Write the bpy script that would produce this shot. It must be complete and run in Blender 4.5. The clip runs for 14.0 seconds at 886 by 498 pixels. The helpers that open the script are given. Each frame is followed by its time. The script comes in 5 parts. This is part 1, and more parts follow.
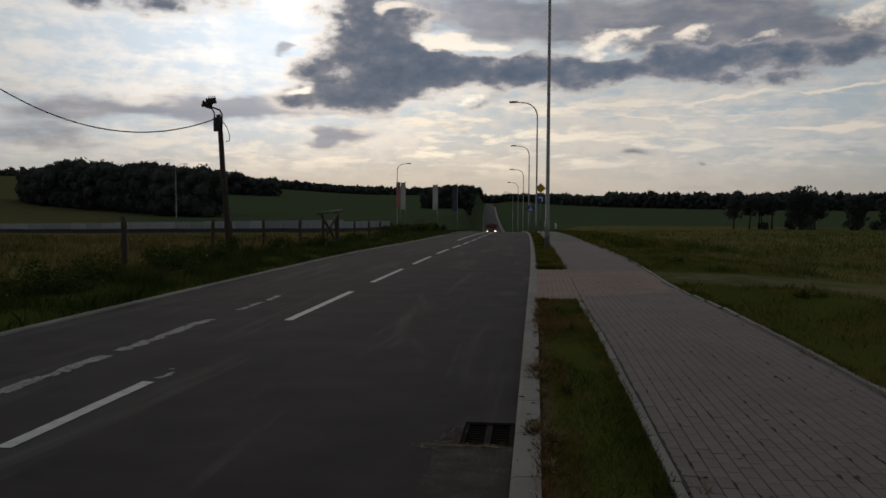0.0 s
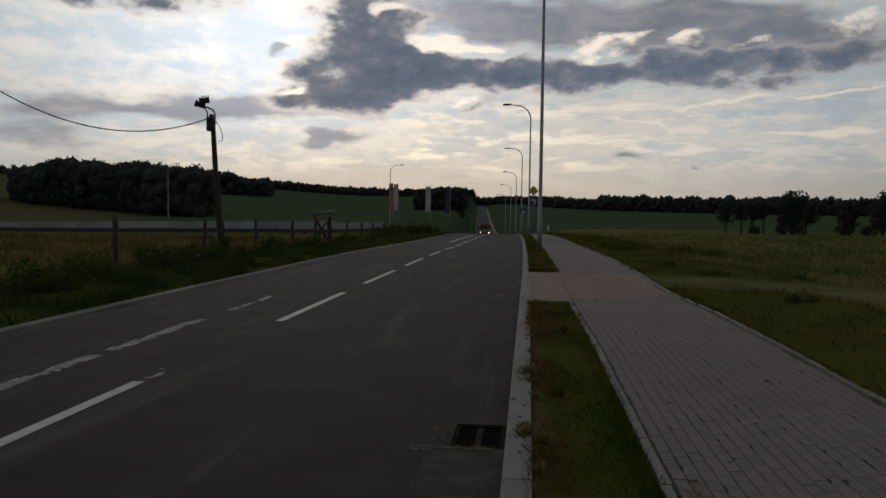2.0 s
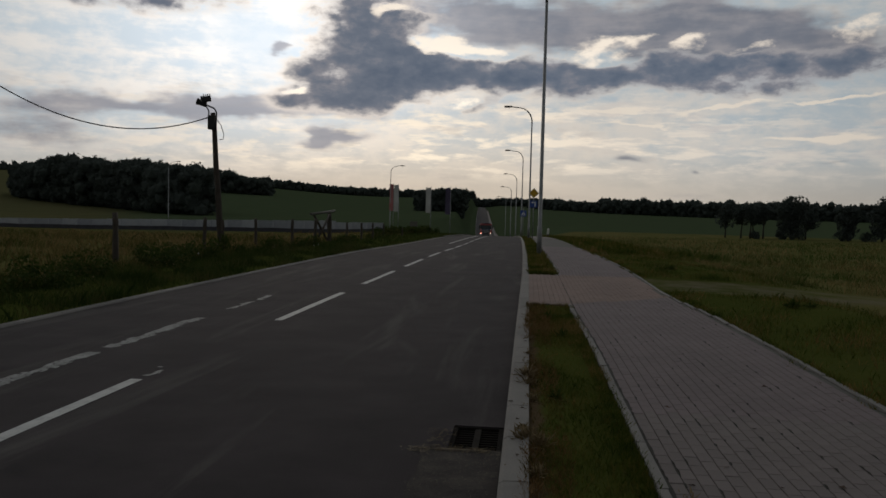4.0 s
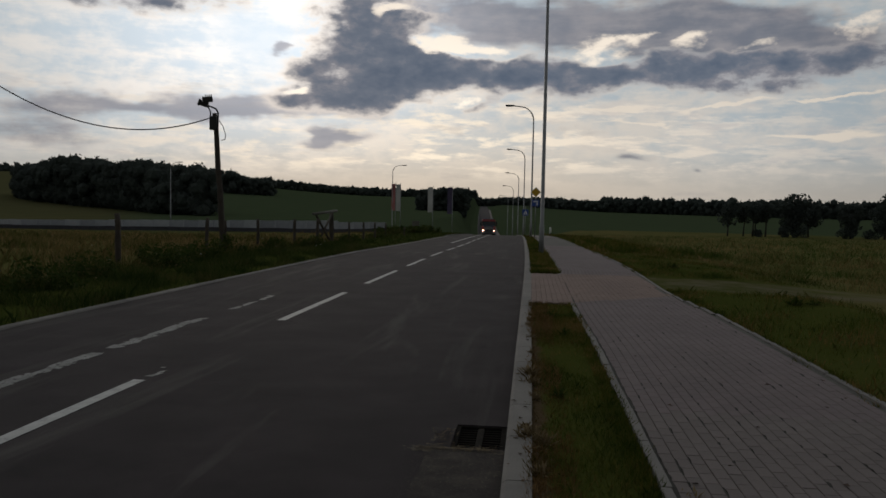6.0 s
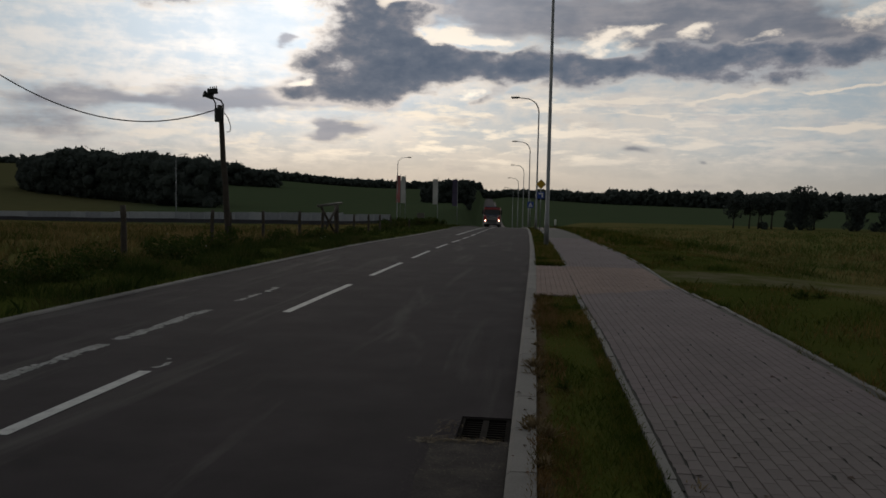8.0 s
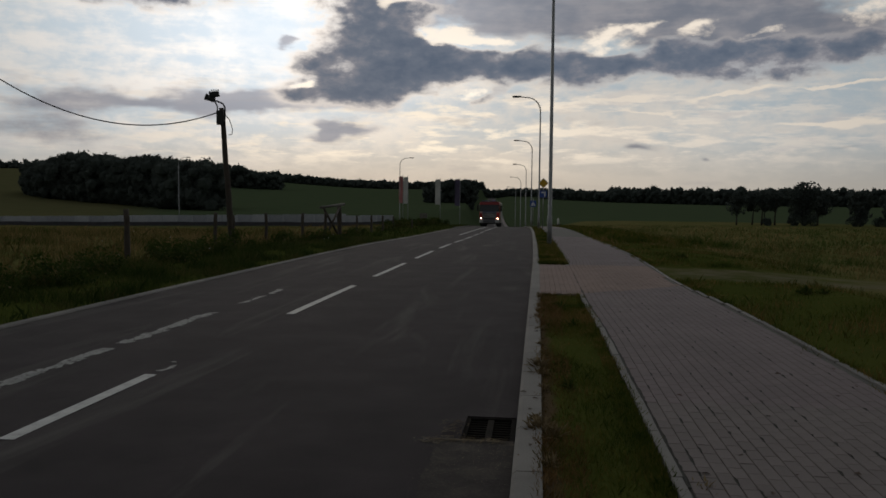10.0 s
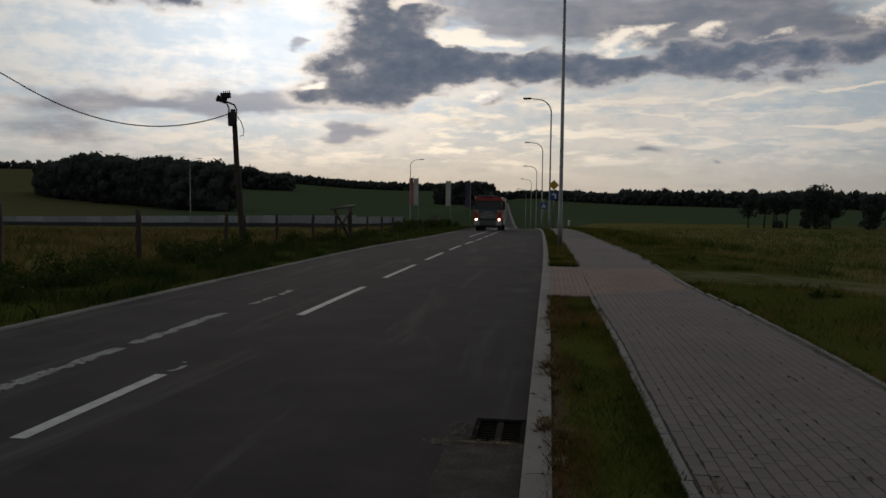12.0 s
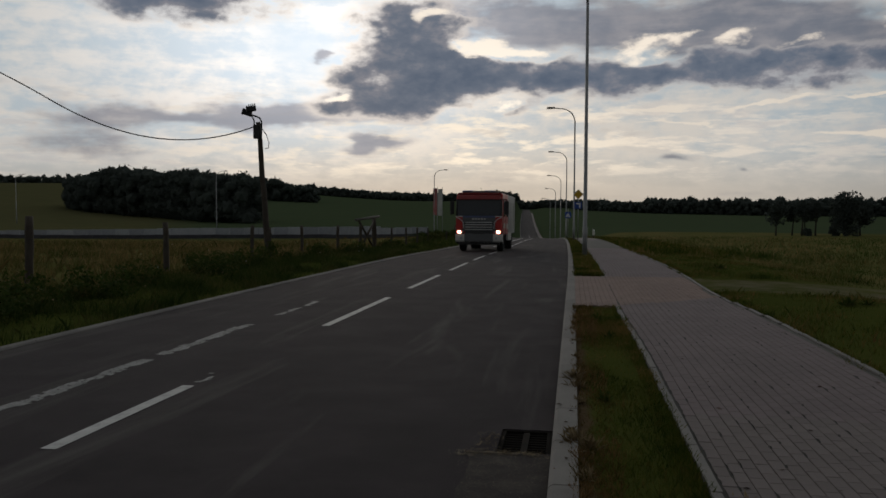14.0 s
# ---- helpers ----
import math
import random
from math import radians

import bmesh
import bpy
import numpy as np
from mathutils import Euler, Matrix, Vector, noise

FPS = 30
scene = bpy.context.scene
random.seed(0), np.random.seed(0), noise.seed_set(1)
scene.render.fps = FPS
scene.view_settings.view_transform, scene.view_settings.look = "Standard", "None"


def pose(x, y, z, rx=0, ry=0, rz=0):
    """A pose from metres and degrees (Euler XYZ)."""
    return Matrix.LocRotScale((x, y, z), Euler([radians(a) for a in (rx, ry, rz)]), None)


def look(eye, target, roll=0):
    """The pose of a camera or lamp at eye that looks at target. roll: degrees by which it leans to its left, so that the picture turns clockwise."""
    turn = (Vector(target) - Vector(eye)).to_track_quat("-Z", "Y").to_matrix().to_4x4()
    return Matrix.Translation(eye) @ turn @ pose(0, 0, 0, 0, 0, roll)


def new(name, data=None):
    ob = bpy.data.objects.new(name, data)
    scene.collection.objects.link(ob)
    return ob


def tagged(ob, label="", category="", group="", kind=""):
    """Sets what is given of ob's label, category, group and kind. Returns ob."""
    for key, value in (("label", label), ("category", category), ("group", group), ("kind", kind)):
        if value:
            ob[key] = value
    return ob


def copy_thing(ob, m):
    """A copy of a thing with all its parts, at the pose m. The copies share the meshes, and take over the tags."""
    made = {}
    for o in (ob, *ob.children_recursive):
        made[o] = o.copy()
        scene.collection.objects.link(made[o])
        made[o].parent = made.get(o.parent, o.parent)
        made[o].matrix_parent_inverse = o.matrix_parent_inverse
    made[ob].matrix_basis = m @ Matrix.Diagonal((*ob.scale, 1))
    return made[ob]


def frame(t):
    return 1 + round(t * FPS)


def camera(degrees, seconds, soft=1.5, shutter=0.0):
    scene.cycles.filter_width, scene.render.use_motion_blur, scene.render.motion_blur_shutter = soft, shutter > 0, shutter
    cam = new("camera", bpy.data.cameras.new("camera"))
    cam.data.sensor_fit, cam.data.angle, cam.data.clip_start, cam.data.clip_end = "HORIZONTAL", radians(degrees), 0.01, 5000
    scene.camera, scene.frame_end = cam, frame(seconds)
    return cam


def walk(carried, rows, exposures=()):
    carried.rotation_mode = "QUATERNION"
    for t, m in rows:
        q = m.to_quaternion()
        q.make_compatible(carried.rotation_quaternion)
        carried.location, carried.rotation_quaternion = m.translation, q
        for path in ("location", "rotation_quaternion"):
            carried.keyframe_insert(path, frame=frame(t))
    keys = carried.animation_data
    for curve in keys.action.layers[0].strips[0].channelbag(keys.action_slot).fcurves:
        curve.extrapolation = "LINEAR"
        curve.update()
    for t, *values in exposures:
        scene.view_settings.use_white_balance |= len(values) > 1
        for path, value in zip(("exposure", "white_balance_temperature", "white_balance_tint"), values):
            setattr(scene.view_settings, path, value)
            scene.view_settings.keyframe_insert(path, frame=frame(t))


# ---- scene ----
from collections import namedtuple

EYE = 1.8
cam = camera(57.0, 14.0, soft=1.6)
walk(cam, [
        (0.0, pose(0, 0, EYE, 86.40, -0.20, 6.50)),
        (0.5, pose(0, 0, EYE, 86.42, -0.64, 6.45)),
        (1.0, pose(0, 0, EYE, 86.27, -0.87, 6.13)),
        (1.5, pose(0, 0, EYE, 86.56, -0.84, 6.00)),
        (2.0, pose(0, 0, EYE, 86.53, -0.69, 6.00)),
        (2.5, pose(0, 0, EYE, 86.79, -1.01, 6.41)),
        (3.0, pose(0, 0, EYE, 86.75, -1.39, 6.05)),
        (5.5, pose(0, 0, EYE, 86.46, -1.35, 5.99)),
        (6.0, pose(0, 0, EYE, 86.57, -1.12, 6.16)),
        (6.5, pose(0, 0, EYE, 86.29, -0.70, 5.80)),
        (7.0, pose(0, 0, EYE, 86.33, -1.24, 6.04)),
        (7.5, pose(0, 0, EYE, 86.03, -1.33, 6.33)),
        (8.0, pose(0, 0, EYE, 86.01, -1.16, 6.51)),
        (10.5, pose(0, 0, EYE, 86.00, -0.41, 6.69)),
        (11.0, pose(0, 0, EYE, 85.98, -0.62, 6.94)),
        (11.5, pose(0, 0, EYE, 86.14, -0.82, 7.06)),
        (12.0, pose(0, 0, EYE, 86.12, -0.64, 7.41)),
        (12.5, pose(0, 0, EYE, 86.41, -0.49, 7.69)),
        (13.0, pose(0, 0, EYE, 86.60, -0.46, 7.95)),
        (13.5, pose(0, 0, EYE, 86.81, -0.18, 8.47)),
        (14.0, pose(0, 0, EYE, 86.83, -0.15, 9.09))], [(0.0, 0.08, 6780, 14), (14.0, 0.08, 6780, 14)])

# ---- sky and sun ----
SUN_AZ, SUN_EL = -17.5, 11.0      # degrees to the right of the road's direction, degrees up


def node(nt, kind, **props):
    n = nt.nodes.new(kind)
    for k, v in props.items():
        if k == "op":
            n.operation = v
        elif k == "dims":
            n.noise_dimensions = v
        elif k == "typ":
            n.blend_type = v
    return n


def put(nt, sock, v):
    if isinstance(v, bpy.types.NodeSocket):
        nt.links.new(v, sock)
    elif v is not None:
        sock.default_value = v


def mt(nt, op, a, b=None, c=None, clamp=False):
    n = node(nt, "ShaderNodeMath", op=op)
    n.use_clamp = clamp
    for s, v in zip(n.inputs, (a, b, c)):
        put(nt, s, v)
    return n.outputs[0]


def noise_tex(nt, vec, scale, detail=4.0, rough=0.55, dist=0.0):
    n = node(nt, "ShaderNodeTexNoise")
    put(nt, n.inputs["Vector"], vec)
    n.inputs["Scale"].default_value = scale
    n.inputs["Detail"].default_value = detail
    n.inputs["Roughness"].default_value = rough
    n.inputs["Distortion"].default_value = dist
    return n.outputs["Fac"]


def ramp(nt, fac, stops, mode="LINEAR"):
    n = node(nt, "ShaderNodeValToRGB")
    n.color_ramp.interpolation = mode
    els = n.color_ramp.elements
    while len(els) < len(stops):
        els.new(0.5)
    for el, (p, c) in zip(els, stops):
        el.position = p
        el.color = (*c, 1) if len(c) == 3 else c
    put(nt, n.inputs[0], fac)
    return n.outputs["Color"]


def mix(nt, fac, a, b, typ="MIX"):
    n = node(nt, "ShaderNodeMixRGB", typ=typ)
    put(nt, n.inputs[0], fac)
    for s, v in ((n.inputs[1], a), (n.inputs[2], b)):
        put(nt, s, (*v, 1) if isinstance(v, tuple) and len(v) == 3 else v)
    return n.outputs[0]


def combine(nt, x, y, z):
    n = node(nt, "ShaderNodeCombineXYZ")
    for s, v in zip(n.inputs, (x, y, z)):
        put(nt, s, v)
    return n.outputs[0]


def step(nt, v, lo, hi):
    n = node(nt, "ShaderNodeMapRange")
    n.interpolation_type = "SMOOTHSTEP"
    for k, q in (("Value", v), ("From Min", lo), ("From Max", hi), ("To Min", 0.0), ("To Max", 1.0)):
        put(nt, n.inputs[k], q)
    return n.outputs[0]


def make_world():
    w = bpy.data.worlds.new("world")
    w.use_nodes = True
    scene.world = w
    nt = w.node_tree
    nt.nodes.clear()
    coord = node(nt, "ShaderNodeTexCoord").outputs["Generated"]
    sep = node(nt, "ShaderNodeSeparateXYZ")
    put(nt, sep.inputs[0], coord)
    x, y, z = sep.outputs
    az = mt(nt, "MULTIPLY", mt(nt, "ARCTAN2", x, y), 57.2958)
    el = mt(nt, "MULTIPLY", mt(nt, "ARCSINE", z), 57.2958)

    def plane(ka, ke, off):
        return combine(nt, mt(nt, "MULTIPLY", az, ka), mt(nt, "MULTIPLY", el, ke), off)

    puff = noise_tex(nt, plane(0.14, 0.24, 0.0), 1.0, 8.0, 0.50, 0.15)
    puff2 = noise_tex(nt, plane(0.38, 0.66, 5.0), 1.0, 8.0, 0.52, 0.15)
    wisp = noise_tex(nt, plane(0.07, 0.50, 9.0), 1.0, 8.0, 0.58, 0.3)
    wisp2 = noise_tex(nt, plane(0.16, 0.85, 13.0), 1.0, 8.0, 0.6, 0.2)
    puff3 = noise_tex(nt, plane(0.95, 1.6, 17.0), 1.0, 8.0, 0.58, 0.2)
    lump = mt(nt, "ADD", mt(nt, "MULTIPLY", mt(nt, "SUBTRACT", puff, 0.5), 1.5), mt(nt, "MULTIPLY", mt(nt, "SUBTRACT", puff2, 0.5), 0.8))
    lump = mt(nt, "ADD", lump, mt(nt, "MULTIPLY", mt(nt, "SUBTRACT", puff3, 0.5), 0.55))

    wa = noise_tex(nt, plane(0.26, 0.50, 31.0), 1.0, 7.0, 0.46, 0.1)
    we = noise_tex(nt, plane(0.24, 0.62, 37.0), 1.0, 7.0, 0.46, 0.1)
    waz = mt(nt, "ADD", az, mt(nt, "MULTIPLY_ADD", wa, 4.4, -2.2))
    wel = mt(nt, "ADD", el, mt(nt, "MULTIPLY_ADD", we, 2.4, -1.2))

    def blob(a, e, ra, re, tilt, weight, plain_shape=False):
        da = mt(nt, "SUBTRACT", az if plain_shape else waz, a)
        de = mt(nt, "SUBTRACT", mt(nt, "SUBTRACT", el if plain_shape else wel, e), mt(nt, "MULTIPLY", da, tilt))
        q = mt(nt, "ADD", mt(nt, "POWER", mt(nt, "ABSOLUTE", mt(nt, "DIVIDE", da, ra)), 2.0),
               mt(nt, "POWER", mt(nt, "ABSOLUTE", mt(nt, "DIVIDE", de, re)), 2.0))
        return mt(nt, "MULTIPLY", mt(nt, "POWER", 2.718, mt(nt, "MULTIPLY", q, -0.9)), weight)

    def total(specs):
        out = blob(*specs[0])
        for spec in specs[1:]:
            out = mt(nt, "ADD", out, blob(*spec))
        return out

    def tinted(c, k):
        return mix(nt, 1.0, c, combine(nt, k, k, k), "MULTIPLY")

    # how near the hidden sun
    near = blob(SUN_AZ, SUN_EL, 13.0, 7.5, 0.0, 1.0, True)
    # clear sky: pale blue above, cream towards the horizon
    low = step(nt, el, 9.0, 0.0)
    low2 = step(nt, el, 4.5, 0.0)
    mid = blob(-8.0, 2.0, 17.0, 9.0, 0.0, 1.0, True)
    base = mix(nt, near, (0.335, 0.41, 0.455), (0.73, 0.86, 0.96))
    base = mix(nt, mt(nt, "MULTIPLY", low, 0.65), base, mix(nt, mid, (0.385, 0.435, 0.455), (0.71, 0.64, 0.52)))
    base = mix(nt, mt(nt, "MULTIPLY", low2, 0.85), base, mix(nt, mid, (0.36, 0.345, 0.305), (0.50, 0.448, 0.37)))
    # thin bright veils and streaks
    veil = step(nt, mt(nt, "ADD", mt(nt, "ADD", mt(nt, "MULTIPLY", wisp, 0.35), mt(nt, "MULTIPLY", wisp2, 0.2)), mt(nt, "ADD", mt(nt, "MULTIPLY", puff2, 0.25), mt(nt, "MULTIPLY", puff3, 0.2))), 0.425, 0.585)
    veil = mt(nt, "MULTIPLY", veil, mt(nt, "MULTIPLY_ADD", low2, -0.6, 0.85))
    clear = blob(-19.0, 10.6, 3.0, 2.0, -0.2, 0.9)
    veil = mt(nt, "MULTIPLY", veil, mt(nt, "SUBTRACT", mt(nt, "MULTIPLY_ADD", near, 0.35, 0.65), mt(nt, "MULTIPLY", clear, 0.9)))
    bright = mix(nt, near, (0.62, 0.58, 0.515), (1.16, 1.14, 1.09))
    bright = mix(nt, mid, bright, mix(nt, 1.0, bright, (1.12, 1.05, 0.95), "MULTIPLY"))
    col = mix(nt, veil, base, bright)
    # small low puffs between the streaks
    band = mt(nt, "MULTIPLY", step(nt, el, 1.0, 3.0), step(nt, el, 8.5, 6.0))
    small = noise_tex(nt, plane(0.22, 1.05, 21.0), 1.0, 9.0, 0.6, 0.15)
    col = mix(nt, mt(nt, "MULTIPLY", mt(nt, "MULTIPLY", step(nt, small, 0.48, 0.62), band), mt(nt, "MULTIPLY_ADD", mid, 0.45, 0.38)), col, mix(nt, mid, (0.66, 0.61, 0.535), (0.98, 0.88, 0.70)))
    under = noise_tex(nt, plane(0.22, 1.05, 21.35), 1.0, 9.0, 0.6, 0.15)
    col = mix(nt, mt(nt, "MULTIPLY", mt(nt, "MULTIPLY", step(nt, under, 0.56, 0.68), band), 0.6), col, mix(nt, mid, (0.42, 0.43, 0.44), (0.56, 0.53, 0.48)))
    # long lit rows of low cloud
    rows = mt(nt, "ADD", total(LIT), mt(nt, "MULTIPLY", mt(nt, "SUBTRACT", small, 0.5), 1.6))
    col = mix(nt, mt(nt, "MULTIPLY", step(nt, rows, 0.25, 0.60), 0.9), col, (0.66, 0.62, 0.54))
    # soft grey cloud
    soft = mt(nt, "ADD", total(SOFT), mt(nt, "MULTIPLY", lump, 0.7))
    soft = mt(nt, "ADD", soft, mt(nt, "MULTIPLY", mt(nt, "SUBTRACT", wisp, 0.5), 1.3))
    col = mix(nt, mt(nt, "MULTIPLY", step(nt, soft, 0.15, 0.80), 0.92), col, mix(nt, near, mix(nt, step(nt, mt(nt, "ADD", mt(nt, "MULTIPLY", puff2, 0.5), mt(nt, "MULTIPLY", wisp2, 0.5)), 0.40, 0.62), (0.128, 0.146, 0.184), (0.222, 0.228, 0.254)), (0.39, 0.42, 0.48)))
    # heavy cloud with lit rims, and the openings in it
    gap = total(GAPS)
    banks = total(BANKS)
    heavy = mt(nt, "SUBTRACT", mt(nt, "ADD", banks, mt(nt, "MULTIPLY", lump, mt(nt, "MULTIPLY", step(nt, banks, 0.05, 0.3), 1.2))), mt(nt, "MULTIPLY", gap, 1.1))
    rim = mt(nt, "MULTIPLY", step(nt, heavy, 0.05, 0.30), mt(nt, "ADD", mt(nt, "MULTIPLY_ADD", mid, 0.40, 0.08), mt(nt, "MULTIPLY", near, 0.5)))
    col = mix(nt, rim, col, mix(nt, near, (0.66, 0.61, 0.54), (1.1, 1.02, 0.90)))
    shade = ramp(nt, mt(nt, "ADD", mt(nt, "MULTIPLY", heavy, 0.48), mt(nt, "ADD", mt(nt, "MULTIPLY", mt(nt, "SUBTRACT", puff2, 0.5), 0.75), mt(nt, "MULTIPLY", mt(nt, "SUBTRACT", puff3, 0.5), 0.35))),
                 [(0.12, (0.310, 0.320, 0.345)), (0.28, (0.185, 0.200, 0.235)), (0.46, (0.118, 0.148, 0.195)), (0.75, (0.080, 0.112, 0.162))])
    col = mix(nt, step(nt, heavy, 0.06, 0.70), col, shade)
    lit_gap = step(nt, mt(nt, "ADD", gap, mt(nt, "MULTIPLY", lump, mt(nt, "MULTIPLY", step(nt, gap, 0.05, 0.4), 2.6))), 0.35, 1.15)
    col = mix(nt, mt(nt, "MULTIPLY", lit_gap, 0.9), col, mix(nt, mid, (0.80, 0.74, 0.64), (1.15, 1.08, 0.92)))
    # the sky dims away from the sun
    s_az, s_el = radians(SUN_AZ), radians(SUN_EL)
    cosang = mt(nt, "ADD", mt(nt, "ADD", mt(nt, "MULTIPLY", x, math.sin(s_az) * math.cos(s_el)), mt(nt, "MULTIPLY", y, math.cos(s_az) * math.cos(s_el))),
                mt(nt, "MULTIPLY", z, math.sin(s_el)))
    away = mt(nt, "MAXIMUM", mt(nt, "SUBTRACT", 0.86, cosang), 0.0)
    wide = mt(nt, "MULTIPLY_ADD", mt(nt, "POWER", 2.718, mt(nt, "MULTIPLY", away, -2.3)), SKY_FRONT - SKY_BACK, SKY_BACK)
    col = tinted(col, wide)
    sky = node(nt, "ShaderNodeTexSky")
    sky.sky_type = "NISHITA"
    sky.sun_disc = False
    sky.sun_elevation, sky.sun_rotation = radians(SUN_EL), radians(SUN_AZ)
    b1, b2 = node(nt, "ShaderNodeBackground"), node(nt, "ShaderNodeBackground")
    put(nt, b1.inputs[0], sky.outputs[0])
    b1.inputs[1].default_value = 0.0004
    put(nt, b2.inputs[0], col)
    b2.inputs[1].default_value = 1.0
    add = node(nt, "ShaderNodeAddShader")
    nt.links.new(b1.outputs[0], add.inputs[0])
    nt.links.new(b2.outputs[0], add.inputs[1])
    out = node(nt, "ShaderNodeOutputWorld")
    nt.links.new(add.outputs[0], out.inputs[0])


SKY_FRONT, SKY_BACK = 1.0, 0.30
# clouds: azimuth, elevation, half width, half height (degrees), tilt, weight
BANKS = [(-11.6, 10.1, 3.4, 2.14, 0.00, 1.00), (-15.0, 8.7, 1.8, 0.75, 0.00, 0.60), (-12.9, 7.0, 3.9, 1.14, 0.08, 0.75), (-9.0, 7.9, 2.4, 1.36, 0.20, 0.65), (-6.3, 8.8, 3.5, 1.06, 0.00, 0.80),
         (-1.6, 8.8, 4.3, 1.05, 0.00, 0.80), (-3.5, 6.7, 1.8, 0.57, 0.25, 0.60), (2.7, 8.6, 3.8, 0.97, 0.00, 0.75), (7.2, 8.7, 3.7, 1.03, 0.00, 0.72), (11.9, 8.9, 3.5, 1.15, 0.00, 0.75),
         (16.1, 9.1, 3.3, 1.19, 0.05, 0.70), (20.0, 9.2, 2.8, 1.08, 0.10, 0.55), (-11.0, 12.5, 3.1, 1.16, 0.00, 0.60), (-26.6, 13.3, 4.9, 1.28, 0.00, 1.10)]
SOFT = [(-6.3, 12.6, 5.8, 1.24, 0.00, 0.95), (2.2, 12.0, 5.6, 1.45, 0.00, 0.95), (9.4, 11.6, 5.3, 1.59, 0.00, 0.95), (15.0, 11.0, 4.3, 1.55, 0.00, 0.95), (18.7, 10.1, 3.5, 1.15, 0.00, 0.80),
        (-13.7, 6.1, 3.7, 0.76, 0.05, 1.00), (-19.2, 6.0, 3.2, 0.75, 0.10, 1.15), (-27.9, 5.7, 7.1, 0.79, 0.03, 0.95), (-14.4, 4.2, 2.4, 0.42, 0.10, 0.90), (6.6, 2.8, 0.7, 0.31, 0.00, 0.50),
        (19.6, 3.0, 1.3, 0.18, 0.10, 0.42), (10.6, 2.5, 0.5, 0.15, 0.00, 0.50), (-17.6, 9.9, 0.7, 0.22, 0.00, 0.80), (-32.5, 3.7, 3.9, 0.98, 0.00, 0.50)]
GAPS = [(-5.9, 10.6, 2.3, 0.48, -0.05, 1.40), (-3.1, 10.4, 1.4, 0.45, 0.00, 1.10), (4.4, 10.2, 1.9, 0.81, 0.20, 1.30), (6.8, 11.3, 1.5, 0.40, 0.25, 0.90), (10.5, 10.7, 1.3, 0.43, 0.15, 0.90),
        (14.8, 10.3, 1.4, 0.45, 0.10, 0.90), (21.0, 11.5, 1.7, 0.72, 0.15, 0.80), (-9.6, 12.7, 1.2, 0.33, 0.25, 0.85), (-4.9, 6.9, 1.3, 0.46, 0.20, 1.00), (-16.2, 7.3, 0.7, 0.23, 0.00, 0.50)]
LIT = [(5.6, 6.4, 1.8, 0.15, 0.00, 0.90), (6.9, 5.5, 3.1, 0.15, 0.02, 0.90), (12.5, 6.6, 2.4, 0.15, 0.12, 0.90), (19.4, 7.0, 2.8, 0.14, 0.05, 0.80), (17.9, 4.4, 4.7, 0.25, 0.10, 0.70),
       (6.6, 4.2, 3.3, 0.15, 0.05, 0.60)]
make_world()

sun = new("sun", bpy.data.lights.new("sun", "SUN"))
sun.data.energy, sun.data.angle, sun.data.color = 0.15, radians(14), (1.0, 0.88, 0.72)
sun.matrix_world = look((0, 0, 0), (-math.sin(radians(SUN_AZ)), -math.cos(radians(SUN_AZ)), -math.tan(radians(SUN_EL))))


# ---- materials ----
def surface(name, stops, scale=3.0, rough=0.85, bump=0.3, fine=40.0, metal=0.0, big=0.4, spec=0.5, rnd=0.0, bump_dist=0.01):
    """A surface whose colour wanders over the stops at two scales, with fine relief."""
    m = bpy.data.materials.new(name)
    m.use_nodes = True
    nt = m.node_tree
    b = nt.nodes["Principled BSDF"]
    co = node(nt, "ShaderNodeTexCoord").outputs["Object"]
    a = noise_tex(nt, co, scale, 5.0, 0.6)
    c = noise_tex(nt, co, fine, 3.0, 0.6)
    f = mt(nt, "ADD", mt(nt, "MULTIPLY", a, 1.0 - big), mt(nt, "MULTIPLY", c, big))
    if rnd:
        info = node(nt, "ShaderNodeObjectInfo").outputs["Random"]
        f = mt(nt, "ADD", f, mt(nt, "MULTIPLY_ADD", info, rnd, -rnd / 2))
    lo, hi = 0.32, 0.68
    n = len(stops)
    put(nt, b.inputs["Base Color"], ramp(nt, f, [(lo + (hi - lo) * i / max(1, n - 1), s) for i, s in enumerate(stops)]))
    b.inputs["Roughness"].default_value = rough
    b.inputs["Metallic"].default_value = metal
    b.inputs["Specular IOR Level"].default_value = spec
    if bump:
        bn = node(nt, "ShaderNodeBump")
        bn.inputs["Strength"].default_value = bump
        bn.inputs["Distance"].default_value = bump_dist
        put(nt, bn.inputs["Height"], c)
        put(nt, b.inputs["Normal"], bn.outputs[0])
    return m


def plain(name, col, rough=0.5, metal=0.0, emit=None, power=0.0):
    return_m = surface(name, [tuple(v * 0.85 for v in col), tuple(min(1, v * 1.12) for v in col)], 4.0, rough, 0.05, 60.0, metal)
    if emit:
        b = return_m.node_tree.nodes["Principled BSDF"]
        b.inputs["Emission Color"].default_value = (*emit, 1)
        b.inputs["Emission Strength"].default_value = power
    return return_m


M_ASPHALT = surface("asphalt", [(0.0169, 0.0137, 0.0154), (0.0278, 0.0225, 0.0251), (0.0422, 0.0341, 0.0373)], 1.1, 0.92, 0.5, 90.0, big=0.3, spec=0.16)


